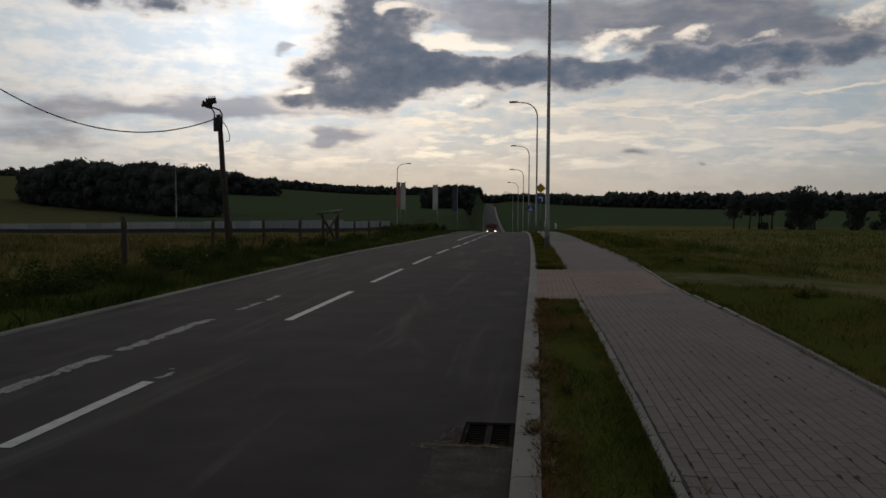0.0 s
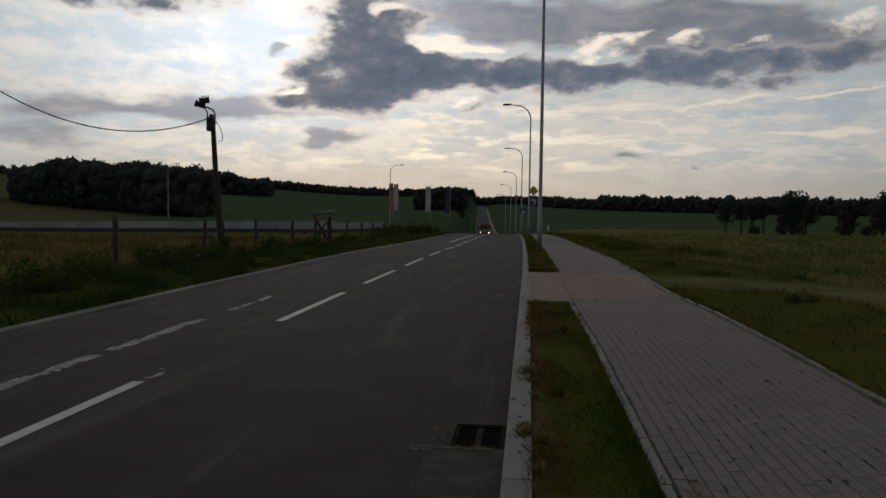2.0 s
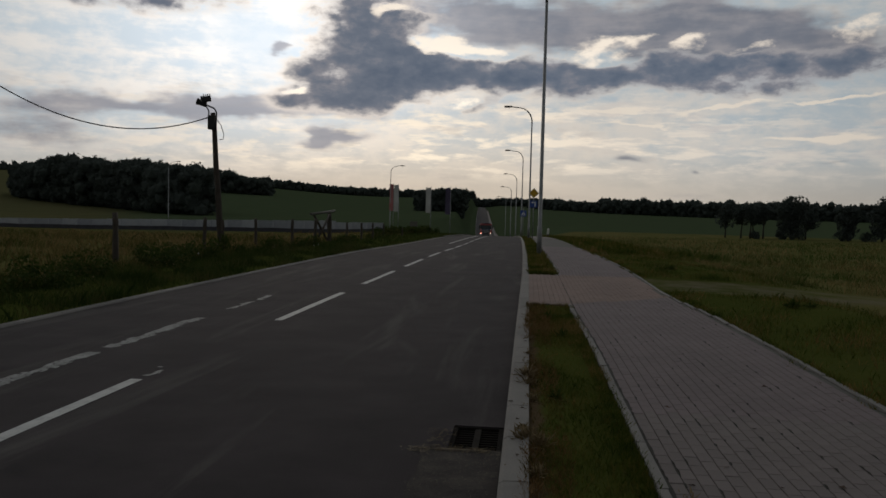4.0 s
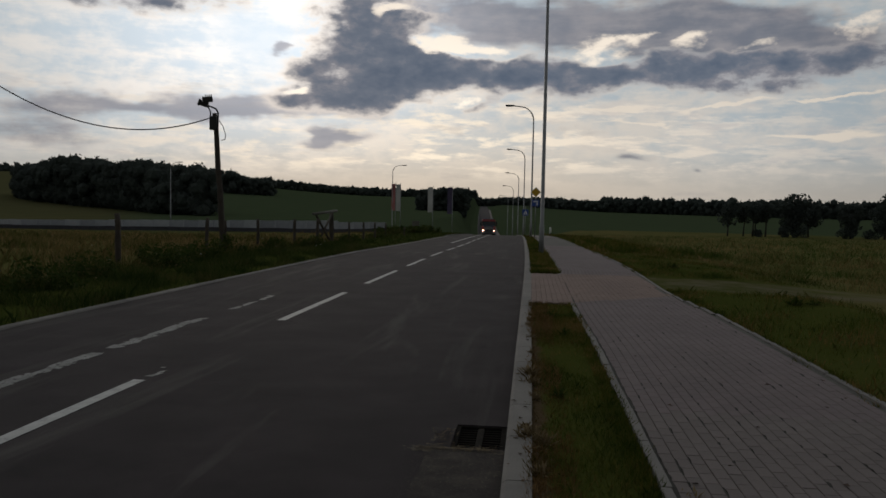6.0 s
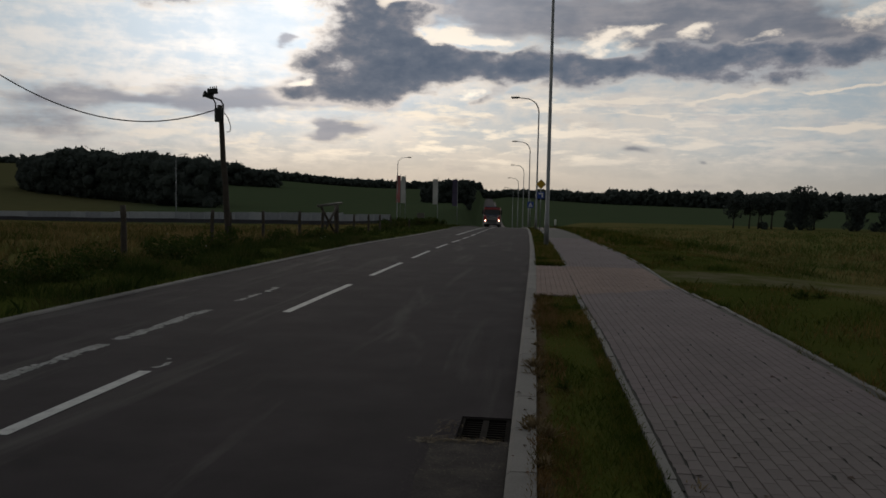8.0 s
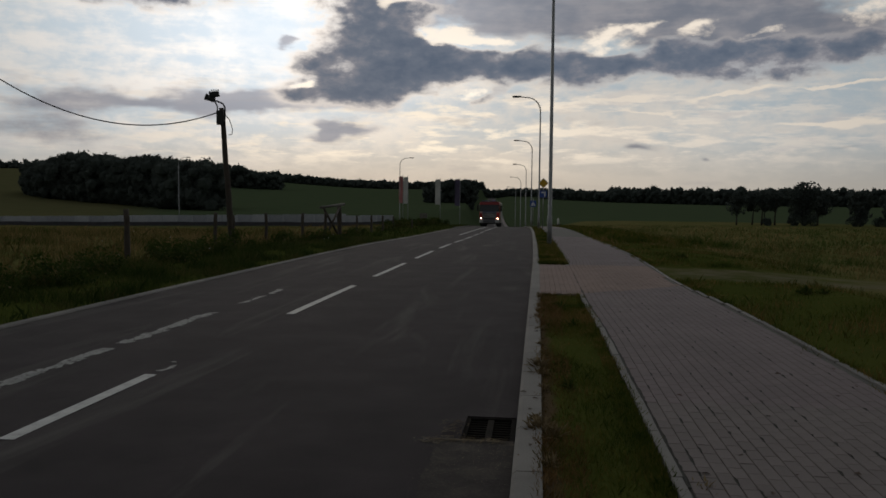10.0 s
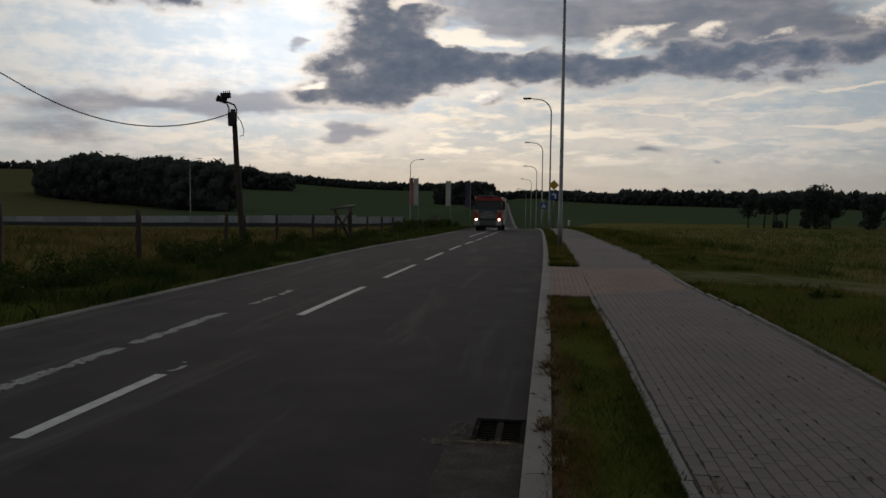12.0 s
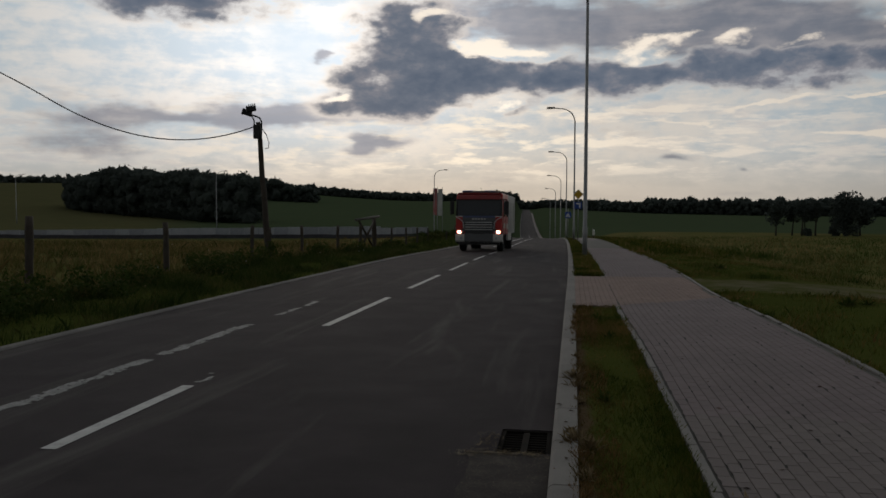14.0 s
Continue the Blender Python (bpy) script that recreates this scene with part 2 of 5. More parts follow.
def scuffs(m):
    """Dusty drag marks and darker tyre lanes on the asphalt."""
    nt = m.node_tree
    b = nt.nodes["Principled BSDF"]
    col = b.inputs["Base Color"].links[0].from_socket
    co = node(nt, "ShaderNodeTexCoord").outputs["Object"]
    mp = node(nt, "ShaderNodeMapping")
    put(nt, mp.inputs[0], co)
    mp.inputs["Rotation"].default_value = (0, 0, radians(-28))
    mp.inputs["Scale"].default_value = (1.5, 0.16, 1.0)
    n = noise_tex(nt, mp.outputs[0], 1.0, 6.0, 0.6, 0.6)
    f = mt(nt, "MULTIPLY_ADD", n, 6.0, -3.2, clamp=True)
    col = mix(nt, mt(nt, "MULTIPLY", f, 0.8), col, (0.075, 0.069, 0.066))
    mp2 = node(nt, "ShaderNodeMapping")
    put(nt, mp2.inputs[0], co)
    mp2.inputs["Scale"].default_value = (0.8, 0.03, 1.0)
    lane = noise_tex(nt, mp2.outputs[0], 1.0, 3.0, 0.5)
    col = mix(nt, mt(nt, "MULTIPLY_ADD", lane, 2.4, -0.9, clamp=True), col, mix(nt, 1.0, col, (0.78, 0.78, 0.80), "MULTIPLY"))
    put(nt, b.inputs["Base Color"], col)


scuffs(M_ASPHALT)
M_PAINT = surface("road_paint", [(0.17, 0.17, 0.17), (0.36, 0.36, 0.355), (0.45, 0.45, 0.435)], 6.0, 0.7, 0.2, 60.0)
M_PAINT_OLD = surface("old_road_paint", [(0.10, 0.10, 0.10), (0.22, 0.22, 0.215), (0.32, 0.32, 0.31)], 5.0, 0.8, 0.2, 40.0)
M_KERB = surface("kerb_concrete", [(0.1187, 0.1111, 0.1045), (0.1729, 0.1615, 0.1501)], 3.0, 0.9, 0.4, 70.0, rnd=0.25)
M_PAVER = surface("paver_grey", [(0.1219, 0.1025, 0.0990), (0.1564, 0.1317, 0.1272)], 0.8, 0.85, 0.3, 50.0, rnd=0.22, spec=0.2)
M_SAND = surface("joint_sand", [(0.06, 0.056, 0.05), (0.09, 0.085, 0.075)], 4.0, 0.95, 0.4, 80.0)
M_STEEL = surface("galvanised_steel", [(0.22, 0.225, 0.23), (0.32, 0.325, 0.33)], 5.0, 0.5, 0.1, 50.0, metal=0.6)
M_WOOD = surface("weathered_wood", [(0.035, 0.028, 0.022), (0.075, 0.06, 0.048)], 6.0, 0.9, 0.6, 45.0)
M_CONCRETE = surface("concrete_panel", [(0.2460, 0.2583, 0.2911), (0.3280, 0.3444, 0.3813), (0.4264, 0.4387, 0.4756)], 0.8, 0.9, 0.3, 20.0, rnd=0.25)
M_LEAF = surface("foliage", [(0.0560, 0.0670, 0.0631), (0.0800, 0.0960, 0.0840)], 0.25, 0.95, 0.0, 3.0, spec=0.05)


def let_through(m, share):
    nt = m.node_tree
    b = nt.nodes["Principled BSDF"]
    tr = node(nt, "ShaderNodeBsdfTranslucent")
    put(nt, tr.inputs[0], b.inputs["Base Color"].links[0].from_socket)
    ms = node(nt, "ShaderNodeMixShader")
    ms.inputs[0].default_value = share
    nt.links.new(b.outputs[0], ms.inputs[1])
    nt.links.new(tr.outputs[0], ms.inputs[2])
    nt.links.new(ms.outputs[0], nt.nodes["Material Output"].inputs[0])


let_through(M_LEAF, 0.25)
M_BARK = surface("bark", [(0.03, 0.025, 0.02), (0.06, 0.05, 0.04)], 5.0, 0.95, 0.6, 30.0)
M_DARK = plain("dark_metal", (0.02, 0.02, 0.021), 0.6)

# ---- lie of the land ----
ROAD_Y = (-600, -60, 0, 12, 25, 33, 47, 75, 115, 155, 195, 235, 270, 300, 330, 354, 450, 610, 800, 1200, 3000)
ROAD_Z = (4.0, 0.6, 0, -0.12, -0.30, -0.45, -0.83, -1.56, -2.98, -4.88, -6.95, -9.0, -10.5, -11.0, -10.95, -10.5, -8.9, -5.6, -4.6, -2.0, -1.0)
BEND_Y = (-600, 20, 40, 75, 115, 155, 195, 235, 354, 610, 1200, 3000)
BEND_X = (0, 0, -0.12, -0.55, -1.6, -3.0, -4.85, -7.2, -15.5, -31.0, -65.0, -160.0)
RIGHT_Y = (-600, 0, 40, 80, 170, 300, 450, 620, 1200, 3000)
RIGHT_Z = (2.0, -0.5, -1.2, -2.4, -4.3, -5.3, -5.9, -6.6, 5.0, 9.0)
LEFT_Y = (-600, 0, 22, 60, 120, 170, 250, 350, 450, 550, 900, 3000)
LEFT_Z = (2.0, 0.0, -0.15, -1.4, -3.2, -3.2, -2.6, -1.2, 0.9, 2.9, 4.5, 9.0)


def smooth(a, b, v):
    t = np.clip((v - a) / (b - a), 0, 1)
    return t * t * (3 - 2 * t)


def curve_at(ys, zs, y):
    """Smooth curve through the given heights."""
    ys, zs = np.array(ys, float), np.array(zs, float)
    m = np.diff(zs) / np.diff(ys)
    s = np.concatenate([[m[0]], np.where(m[:-1] * m[1:] > 0, 2 * m[:-1] * m[1:] / (m[:-1] + m[1:] + 1e-12 * np.sign(m[:-1])), 0), [m[-1]]])
    y = np.clip(np.asarray(y, float), ys[0], ys[-1])
    i = np.clip(np.searchsorted(ys, y) - 1, 0, len(ys) - 2)
    h = ys[i + 1] - ys[i]
    t = (y - ys[i]) / h
    return ((2 * t**3 - 3 * t**2 + 1) * zs[i] + (t**3 - 2 * t**2 + t) * h * s[i] + (-2 * t**3 + 3 * t**2) * zs[i + 1] + (t**3 - t**2) * h * s[i + 1])


def road_z(y):
    return curve_at(ROAD_Y, ROAD_Z, y)


def bend(y):
    return curve_at(BEND_Y, BEND_X, y)


KERB_R, KERB_L = -0.14, -7.18
WALK_L, WALK_R = 0.83, 3.22


def land_z(u, y):
    """Height of the ground at u metres right of the line of the road, y along it."""
    u, y = np.asarray(u, float), np.asarray(y, float)
    r = road_z(y)
    base = r + np.where((u > KERB_L - 0.11) & (u < KERB_R + 0.09), -0.45, np.where((u > WALK_L + 0.03) & (u < WALK_R - 0.03 - 0.2 * (smooth(13, 17, y))), 0.05, np.where(u < -5, 0.015, 0.095)))
    rf = curve_at(RIGHT_Y, RIGHT_Z, y)
    lf = curve_at(LEFT_Y, LEFT_Z, y) - (0.55 + 0.55 * smooth(-25, -92, u)) * smooth(-18, -26, u) * np.exp(-((y - 120) / 42) ** 2)
    far_left = smooth(-110, -330, u) * smooth(120, 420, y) * 13.0
    z = np.where(u > 3.3, base + (rf - base) * smooth(3.3, 16, u), base)
    z = np.where(u < -8.0, base + 0.06 * smooth(-8, -9, u) + (lf + far_left - base) * smooth(-12 + 3 * smooth(170, 240, y), -32 + 17 * smooth(150, 240, y), u), z)
    near = smooth(18.5, 16.5, y)
    z = z + near * (0.16 * np.exp(-((u - 5.2 - 0.5 * np.sin(y * 0.5)) / 0.9) ** 2) - 0.22 * np.exp(-((u - 8.2) / 1.6) ** 2))
    rough = np.sin(u * 0.9 + y * 0.31) * np.sin(y * 0.53 - u * 0.21) * 0.05 * (smooth(3.6, 8, u) + smooth(-8.5, -12, u))
    return z + rough


def ground_point(x, y):
    return float(land_z(x - float(bend(y)), y))


def mesh_object(name, verts, faces, material, parent=None, smooth_faces=False):
    me = bpy.data.meshes.new(name)
    me.from_pydata(verts, [], faces)
    me.materials.append(material)
    if smooth_faces:
        me.polygons.foreach_set("use_smooth", [True] * len(me.polygons))
    ob = new(name, me)
    if parent:
        ob.parent = parent
    return ob


def part(name, bm, material, parent=None, label="", smooth_faces=False):
    me = bpy.data.meshes.new(name)
    bm.to_mesh(me)
    bm.free()
    for m in (material if isinstance(material, (list, tuple)) else [material]):
        me.materials.append(m)
    if smooth_faces:
        me.polygons.foreach_set("use_smooth", [True] * len(me.polygons))
    ob = new(name, me)
    if parent:
        ob.parent = parent
    if label:
        tagged(ob, label)
    return ob


def empty(name, m, label, category, group="", kind=""):
    ob = new(name)
    ob.matrix_world = m
    return tagged(ob, label, category, group, kind)


def box(bm, x0, y0, z0, x1, y1, z1, bevel=0.0, mat=0):
    r = bmesh.ops.create_cube(bm, size=1.0, matrix=Matrix.Translation(((x0 + x1) / 2, (y0 + y1) / 2, (z0 + z1) / 2)) @ Matrix.Diagonal((abs(x1 - x0), abs(y1 - y0), abs(z1 - z0), 1)))
    fs = {f for v in r["verts"] for f in v.link_faces}
    for f in fs:
        f.material_index = mat
    if bevel:
        es = list({e for f in fs for e in f.edges})
        bmesh.ops.bevel(bm, geom=es, offset=bevel, segments=2, affect="EDGES", profile=0.6)
    return r


def tube(bm, pts, radii, n=8, mat=0, cap=True):
    """A round bar through the points."""
    rings = []
    pts = [Vector(p) for p in pts]
    for i, p in enumerate(pts):
        d = (pts[min(i + 1, len(pts) - 1)] - pts[max(i - 1, 0)]).normalized()
        a = d.cross(Vector((0, 1, 0)) if abs(d.y) < 0.9 else Vector((1, 0, 0))).normalized()
        b = d.cross(a)
        r = radii[i] if isinstance(radii, (list, tuple)) else radii
        rings.append([bm.verts.new(p + (a * math.cos(2 * math.pi * k / n) + b * math.sin(2 * math.pi * k / n)) * r) for k in range(n)])
    for r0, r1 in zip(rings, rings[1:]):
        for k in range(n):
            f = bm.faces.new((r0[k], r0[(k + 1) % n], r1[(k + 1) % n], r1[k]))
            f.material_index = mat
            f.smooth = True
    if cap:
        for r in (rings[0], rings[-1][::-1]):
            bm.faces.new(r[::-1]).material_index = mat


# ---- ground ----
def ground_material():
    m = surface("field_grass", [(0.050, 0.061, 0.018), (0.088, 0.090, 0.028), (0.135, 0.114, 0.045)], 0.35, 1.0, 0.8, 6.0, spec=0.0, bump_dist=0.05)
    nt = m.node_tree
    b = nt.nodes["Principled BSDF"]
    co = node(nt, "ShaderNodeTexCoord").outputs["Object"]
    sep = node(nt, "ShaderNodeSeparateXYZ")
    put(nt, sep.inputs[0], co)
    near = b.inputs["Base Color"].links[0].from_socket
    n1 = noise_tex(nt, co, 0.02, 4.0, 0.6)
    n2 = noise_tex(nt, co, 0.12, 5.0, 0.65)
    n3 = noise_tex(nt, co, 1.4, 4.0, 0.7)
    dry = mix(nt, mt(nt, "MULTIPLY_ADD", n2, 3.0, -1.2, clamp=True), (0.085, 0.092, 0.032), (0.18, 0.135, 0.066))
    dry = mix(nt, mt(nt, "MULTIPLY_ADD", n3, 2.5, -0.9, clamp=True), dry, near)
    crop = mix(nt, n2, (0.042, 0.062, 0.034), (0.068, 0.086, 0.046))
    tan = mix(nt, n2, (0.072, 0.068, 0.030), (0.118, 0.100, 0.048))
    dist = mt(nt, "ADD", sep.outputs[1], mt(nt, "MULTIPLY_ADD", n1, 60.0, -30.0))
    right = mt(nt, "GREATER_THAN", sep.outputs[0], 0.0)
    edge = mt(nt, "MULTIPLY_ADD", right, 60.0, 122.0)
    far = mt(nt, "DIVIDE", mt(nt, "SUBTRACT", dist, edge), 12.0, clamp=True)
    col = mix(nt, far, dry, crop)
    tz = mt(nt, "MULTIPLY", mt(nt, "DIVIDE", mt(nt, "SUBTRACT", mt(nt, "MULTIPLY", sep.outputs[1], -0.47), sep.outputs[0]), 15.0, clamp=True), far)
    col = mix(nt, mt(nt, "MULTIPLY", tz, 0.7), col, tan)
    # the bare earth track that leaves the driveway
    ty = mt(nt, "ADD", sep.outputs[1], mt(nt, "MULTIPLY_ADD", n3, 1.6, -0.8))
    off = mt(nt, "ABSOLUTE", mt(nt, "SUBTRACT", ty, 20.4))
    on = mt(nt, "DIVIDE", mt(nt, "SUBTRACT", 2.0, off), 0.6, clamp=True)
    on = mt(nt, "MULTIPLY", on, mt(nt, "DIVIDE", mt(nt, "SUBTRACT", sep.outputs[0], 3.0), 0.2, clamp=True))
    on = mt(nt, "MULTIPLY", on, mt(nt, "DIVIDE", mt(nt, "SUBTRACT", 34.0, sep.outputs[0]), 20.0, clamp=True))
    on = mt(nt, "MULTIPLY", on, mt(nt, "MULTIPLY_ADD", noise_tex(nt, co, 0.55, 5.0, 0.7), 4.0, -1.35, clamp=True))
    earth = mix(nt, n3, (0.10, 0.085, 0.066), (0.20, 0.17, 0.135))
    col = mix(nt, mt(nt, "MULTIPLY", on, 0.65), col, earth)
    # greener turf beside the kerbs and the footpath
    ax = sep.outputs[0]
    rside = mt(nt, "MULTIPLY", mt(nt, "GREATER_THAN", ax, -0.5), mt(nt, "DIVIDE", mt(nt, "SUBTRACT", 7.5, mt(nt, "ADD", ax, mt(nt, "MULTIPLY_ADD", n3, 4.0, -2.0))), 2.0, clamp=True))
    lside = mt(nt, "MULTIPLY", mt(nt, "LESS_THAN", ax, -7.0), mt(nt, "DIVIDE", mt(nt, "ADD", 12.0, mt(nt, "ADD", ax, mt(nt, "MULTIPLY_ADD", n3, 4.0, -2.0))), 1.5, clamp=True))
    turf = mt(nt, "MULTIPLY", mt(nt, "ADD", rside, lside), mt(nt, "SUBTRACT", 1.0, mt(nt, "MULTIPLY", on, 0.9)))
    turf = mt(nt, "MULTIPLY", turf, mt(nt, "DIVIDE", mt(nt, "SUBTRACT", 130.0, sep.outputs[1]), 40.0, clamp=True))
    col = mix(nt, mt(nt, "MULTIPLY", turf, 0.8), col, mix(nt, n3, (0.026, 0.042, 0.007), (0.058, 0.066, 0.014)))
    # bare brown soil behind the kerb
    soil = mt(nt, "DIVIDE", mt(nt, "SUBTRACT", mt(nt, "MULTIPLY_ADD", n3, 0.35, 0.0), sep.outputs[0]), 0.06, clamp=True)
    soil = mt(nt, "MULTIPLY", soil, mt(nt, "GREATER_THAN", sep.outputs[0], -0.3))
    col = mix(nt, mt(nt, "MULTIPLY", soil, 0.9), col, (0.085, 0.058, 0.038))
    put(nt, b.inputs["Base Color"], col)
    return m


M_GROUND = ground_material()


def graded(fine, to, step, grow=1.14):
    out, v, s = [], fine, step
    while v < to:
        v += s
        s *= grow
        out.append(v)
    return out


def make_ground():
    right = [0.8601, 0.8599, 2.90, 3.0, 3.1, 3.189, 3.191, 3.3, 3.7] + graded(3.7, 2800, 0.5)
    left = [-7.299, -7.301, -7.5, -8.0, -8.4] + [-v for v in graded(8.4, 2800, 0.5)]
    us = sorted(left + [-6.5, -4.0, -1.0, -0.051, -0.049, 0.3, 0.6] + right)
    ys = sorted([-v for v in graded(4, 2500, 4.0, 1.3)] + list(np.arange(-4, 60, 1.0)) + list(np.arange(60, 130, 2.5)) + graded(130, 3000, 4.0, 1.05))
    U, Y = np.meshgrid(np.array(us), np.array(ys))
    X = U + bend(Y)
    Z = land_z(U, Y)
    n = len(us)
    verts = np.stack([X, Y, Z], -1).reshape(-1, 3).tolist()
    faces = [(j * n + i, j * n + i + 1, (j + 1) * n + i + 1, (j + 1) * n + i) for j in range(len(ys) - 1) for i in range(n - 1)]
    ob = mesh_object("ground", verts, faces, M_GROUND, smooth_faces=True)
    tagged(ob, "rolling meadow and crop fields with patchy dry grass", "ground", kind="structure")


def pinch(y):
    """The near edge of the footpath steps towards the road at the driveway."""
    return -0.07 * float(smooth(9.5, 14.5, y) - smooth(22.2, 24.0, y))


def pinch_far(y):
    """The field edge of the footpath bows in at the driveway."""
    return -0.16 * math.exp(-((y - 18.0) / 4.2) ** 2) - 0.10 * float(smooth(13.0, 18.0, y))


def strip(name, u0, u1, y0, y1, dz, thick, material, step=1.0, extra=0.0):
    """A sheet with thickness that follows the road between two lines."""
    ys = list(np.arange(y0, y1, step)) + [y1]
    verts, faces = [], []
    for y in ys:
        z, c = float(road_z(y)) + dz, float(bend(y))
        a, b = c + u0 + extra * pinch(y), c + u1 + extra * pinch_far(y)
        verts += [(a, y, z), (b, y, z), (b, y, z - thick), (a, y, z - thick)]
    for j in range(len(ys) - 1):
        a, b = 4 * j, 4 * j + 4
        for k in range(4):
            faces.append((a + k, a + (k + 1) % 4, b + (k + 1) % 4, b + k))
    faces += [(3, 2, 1, 0), tuple(len(verts) - 4 + k for k in range(4))]
    return mesh_object(name, verts, faces, material)


make_ground()
def make_kerbs():
    for name, u0, u1 in (("kerb_1", KERB_R, KERB_R + 0.19), ("kerb_2", KERB_L - 0.14, KERB_L)):
        rest = strip(name, u0, u1, 75, 640, 0.115, 0.3, M_KERB, 3.0)
        tagged(rest, "pale concrete kerb along the asphalt road", "kerb", kind="structure")
        for k in range(-6, 75):
            y0, y1 = k + 0.006, k + 0.994
            vs = []
            for y in (y0, y1):
                z, c = float(road_z(y)), float(bend(y))
                side = 1 if u0 == KERB_R else -1
                z -= 0.0 if side > 0 else 0.088
                road_side, back = (u0, u1) if side > 0 else (u1, u0)
                vs += [(c + road_side, y, z - 0.2), (c + road_side, y, z + 0.095), (c + road_side + 0.03 * side, y, z + 0.118), (c + back, y, z + 0.12), (c + back, y, z - 0.2)]
            faces = [(i, (i + 1) % 5, 5 + (i + 1) % 5, 5 + i) for i in range(5)] + [(4, 3, 2, 1, 0), (5, 6, 7, 8, 9)]
            mesh_object("kerb_stone", vs, faces, M_KERB, rest)


def make_markings():
    def bar(u0, u1, y0, y1, name="lane_marking", label="white painted lane dash on the asphalt"):
        ys = np.linspace(y0, y1, max(2, int((y1 - y0) / 0.12) + 1))
        vs = []
        for y in ys:
            z, c = float(road_z(y)) + 0.005, float(bend(y))
            vs += [(c + u0, y, z), (c + u1, y, z)]
        fs = [(2 * i, 2 * i + 1, 2 * i + 3, 2 * i + 2) for i in range(len(ys) - 1)]
        return tagged(mesh_object(name, vs, fs, M_PAINT), label, "road marking", "lane markings", "structure")

    def flaked(u0, u1, y0, y1, thr):
        """Old paint of which only ragged flakes are left."""
        vs, fs = [], []
        mid, half = (u0 + u1) / 2, (u1 - u0) / 2
        for y in np.arange(y0, y1, 0.03):
            w = 0.07 * noise.noise((y * 0.9, 3.0, 0.0)) + 0.03 * noise.noise((y * 4.0, 5.0, 0.0))
            for k in range(4):
                keep = 0.55 * noise.noise((y * 2.2, k * 0.6, 9.0)) + 0.45 * noise.noise((y * 9.0, k * 1.7, 4.0)) + (0.28 if k in (1, 2) else -0.05)
                if keep < thr:
                    continue
                a = mid + w - half + k * half / 2 + random.uniform(-0.012, 0.012)
                b = a + half / 2 + random.uniform(-0.01, 0.02)
                z, c = float(road_z(y)) + 0.005, float(bend(y))
                o = len(vs)
                vs += [(c + a, y, z), (c + b, y + random.uniform(-0.012, 0.012), z), (c + b, y + 0.032 + random.uniform(0, 0.015), z), (c + a, y + 0.032, z)]
                fs.append((o, o + 1, o + 2, o + 3))
        tagged(mesh_object("lane_marking", vs, fs, M_PAINT_OLD), "worn and flaking old white line", "road marking", "lane markings", "structure")

    bar(-3.95, -3.82, 5.5, 7.78)
    y = 12.3
    while y < 330:
        bar(-3.90, -3.77, y, y + 4.45)
        y += 6.62
    y = -14.0
    while y < 0:
        bar(-3.93, -3.80, y, y + 4.4)
        y += 6.6
    bar(-4.93, -4.79, 53, 100, label="long solid white line beside the dashes")
    for a, b, thr in ((5.0, 9.05, -0.12), (9.4, 12.2, -0.16), (13.4, 14.6, 0.16), (14.9, 15.7, 0.08), (7.95, 8.4, 0.3)):
        flaked(-5.15 if thr < 0.3 else -3.95, -4.98 if thr < 0.3 else -3.8, a, b, thr)


make_kerbs()
make_markings()
tagged(strip("pavement", WALK_L, WALK_R, -60, 75, 0.105, 0.2, M_SAND, extra=1.0), "grey paved footpath beside the road", "pavement", kind="structure")
tagged(strip("pavement_3", 0.05, 0.95, 150, 640, 0.16, 0.3, M_PAVER, 3.0), "pale paved edge of the far road", "pavement", kind="structure")
tagged(strip("pavement_2", WALK_L, WALK_R, 75, 140, 0.12, 0.2, M_PAVER, 3.0), "grey paved footpath going over the crest", "pavement", kind="structure")


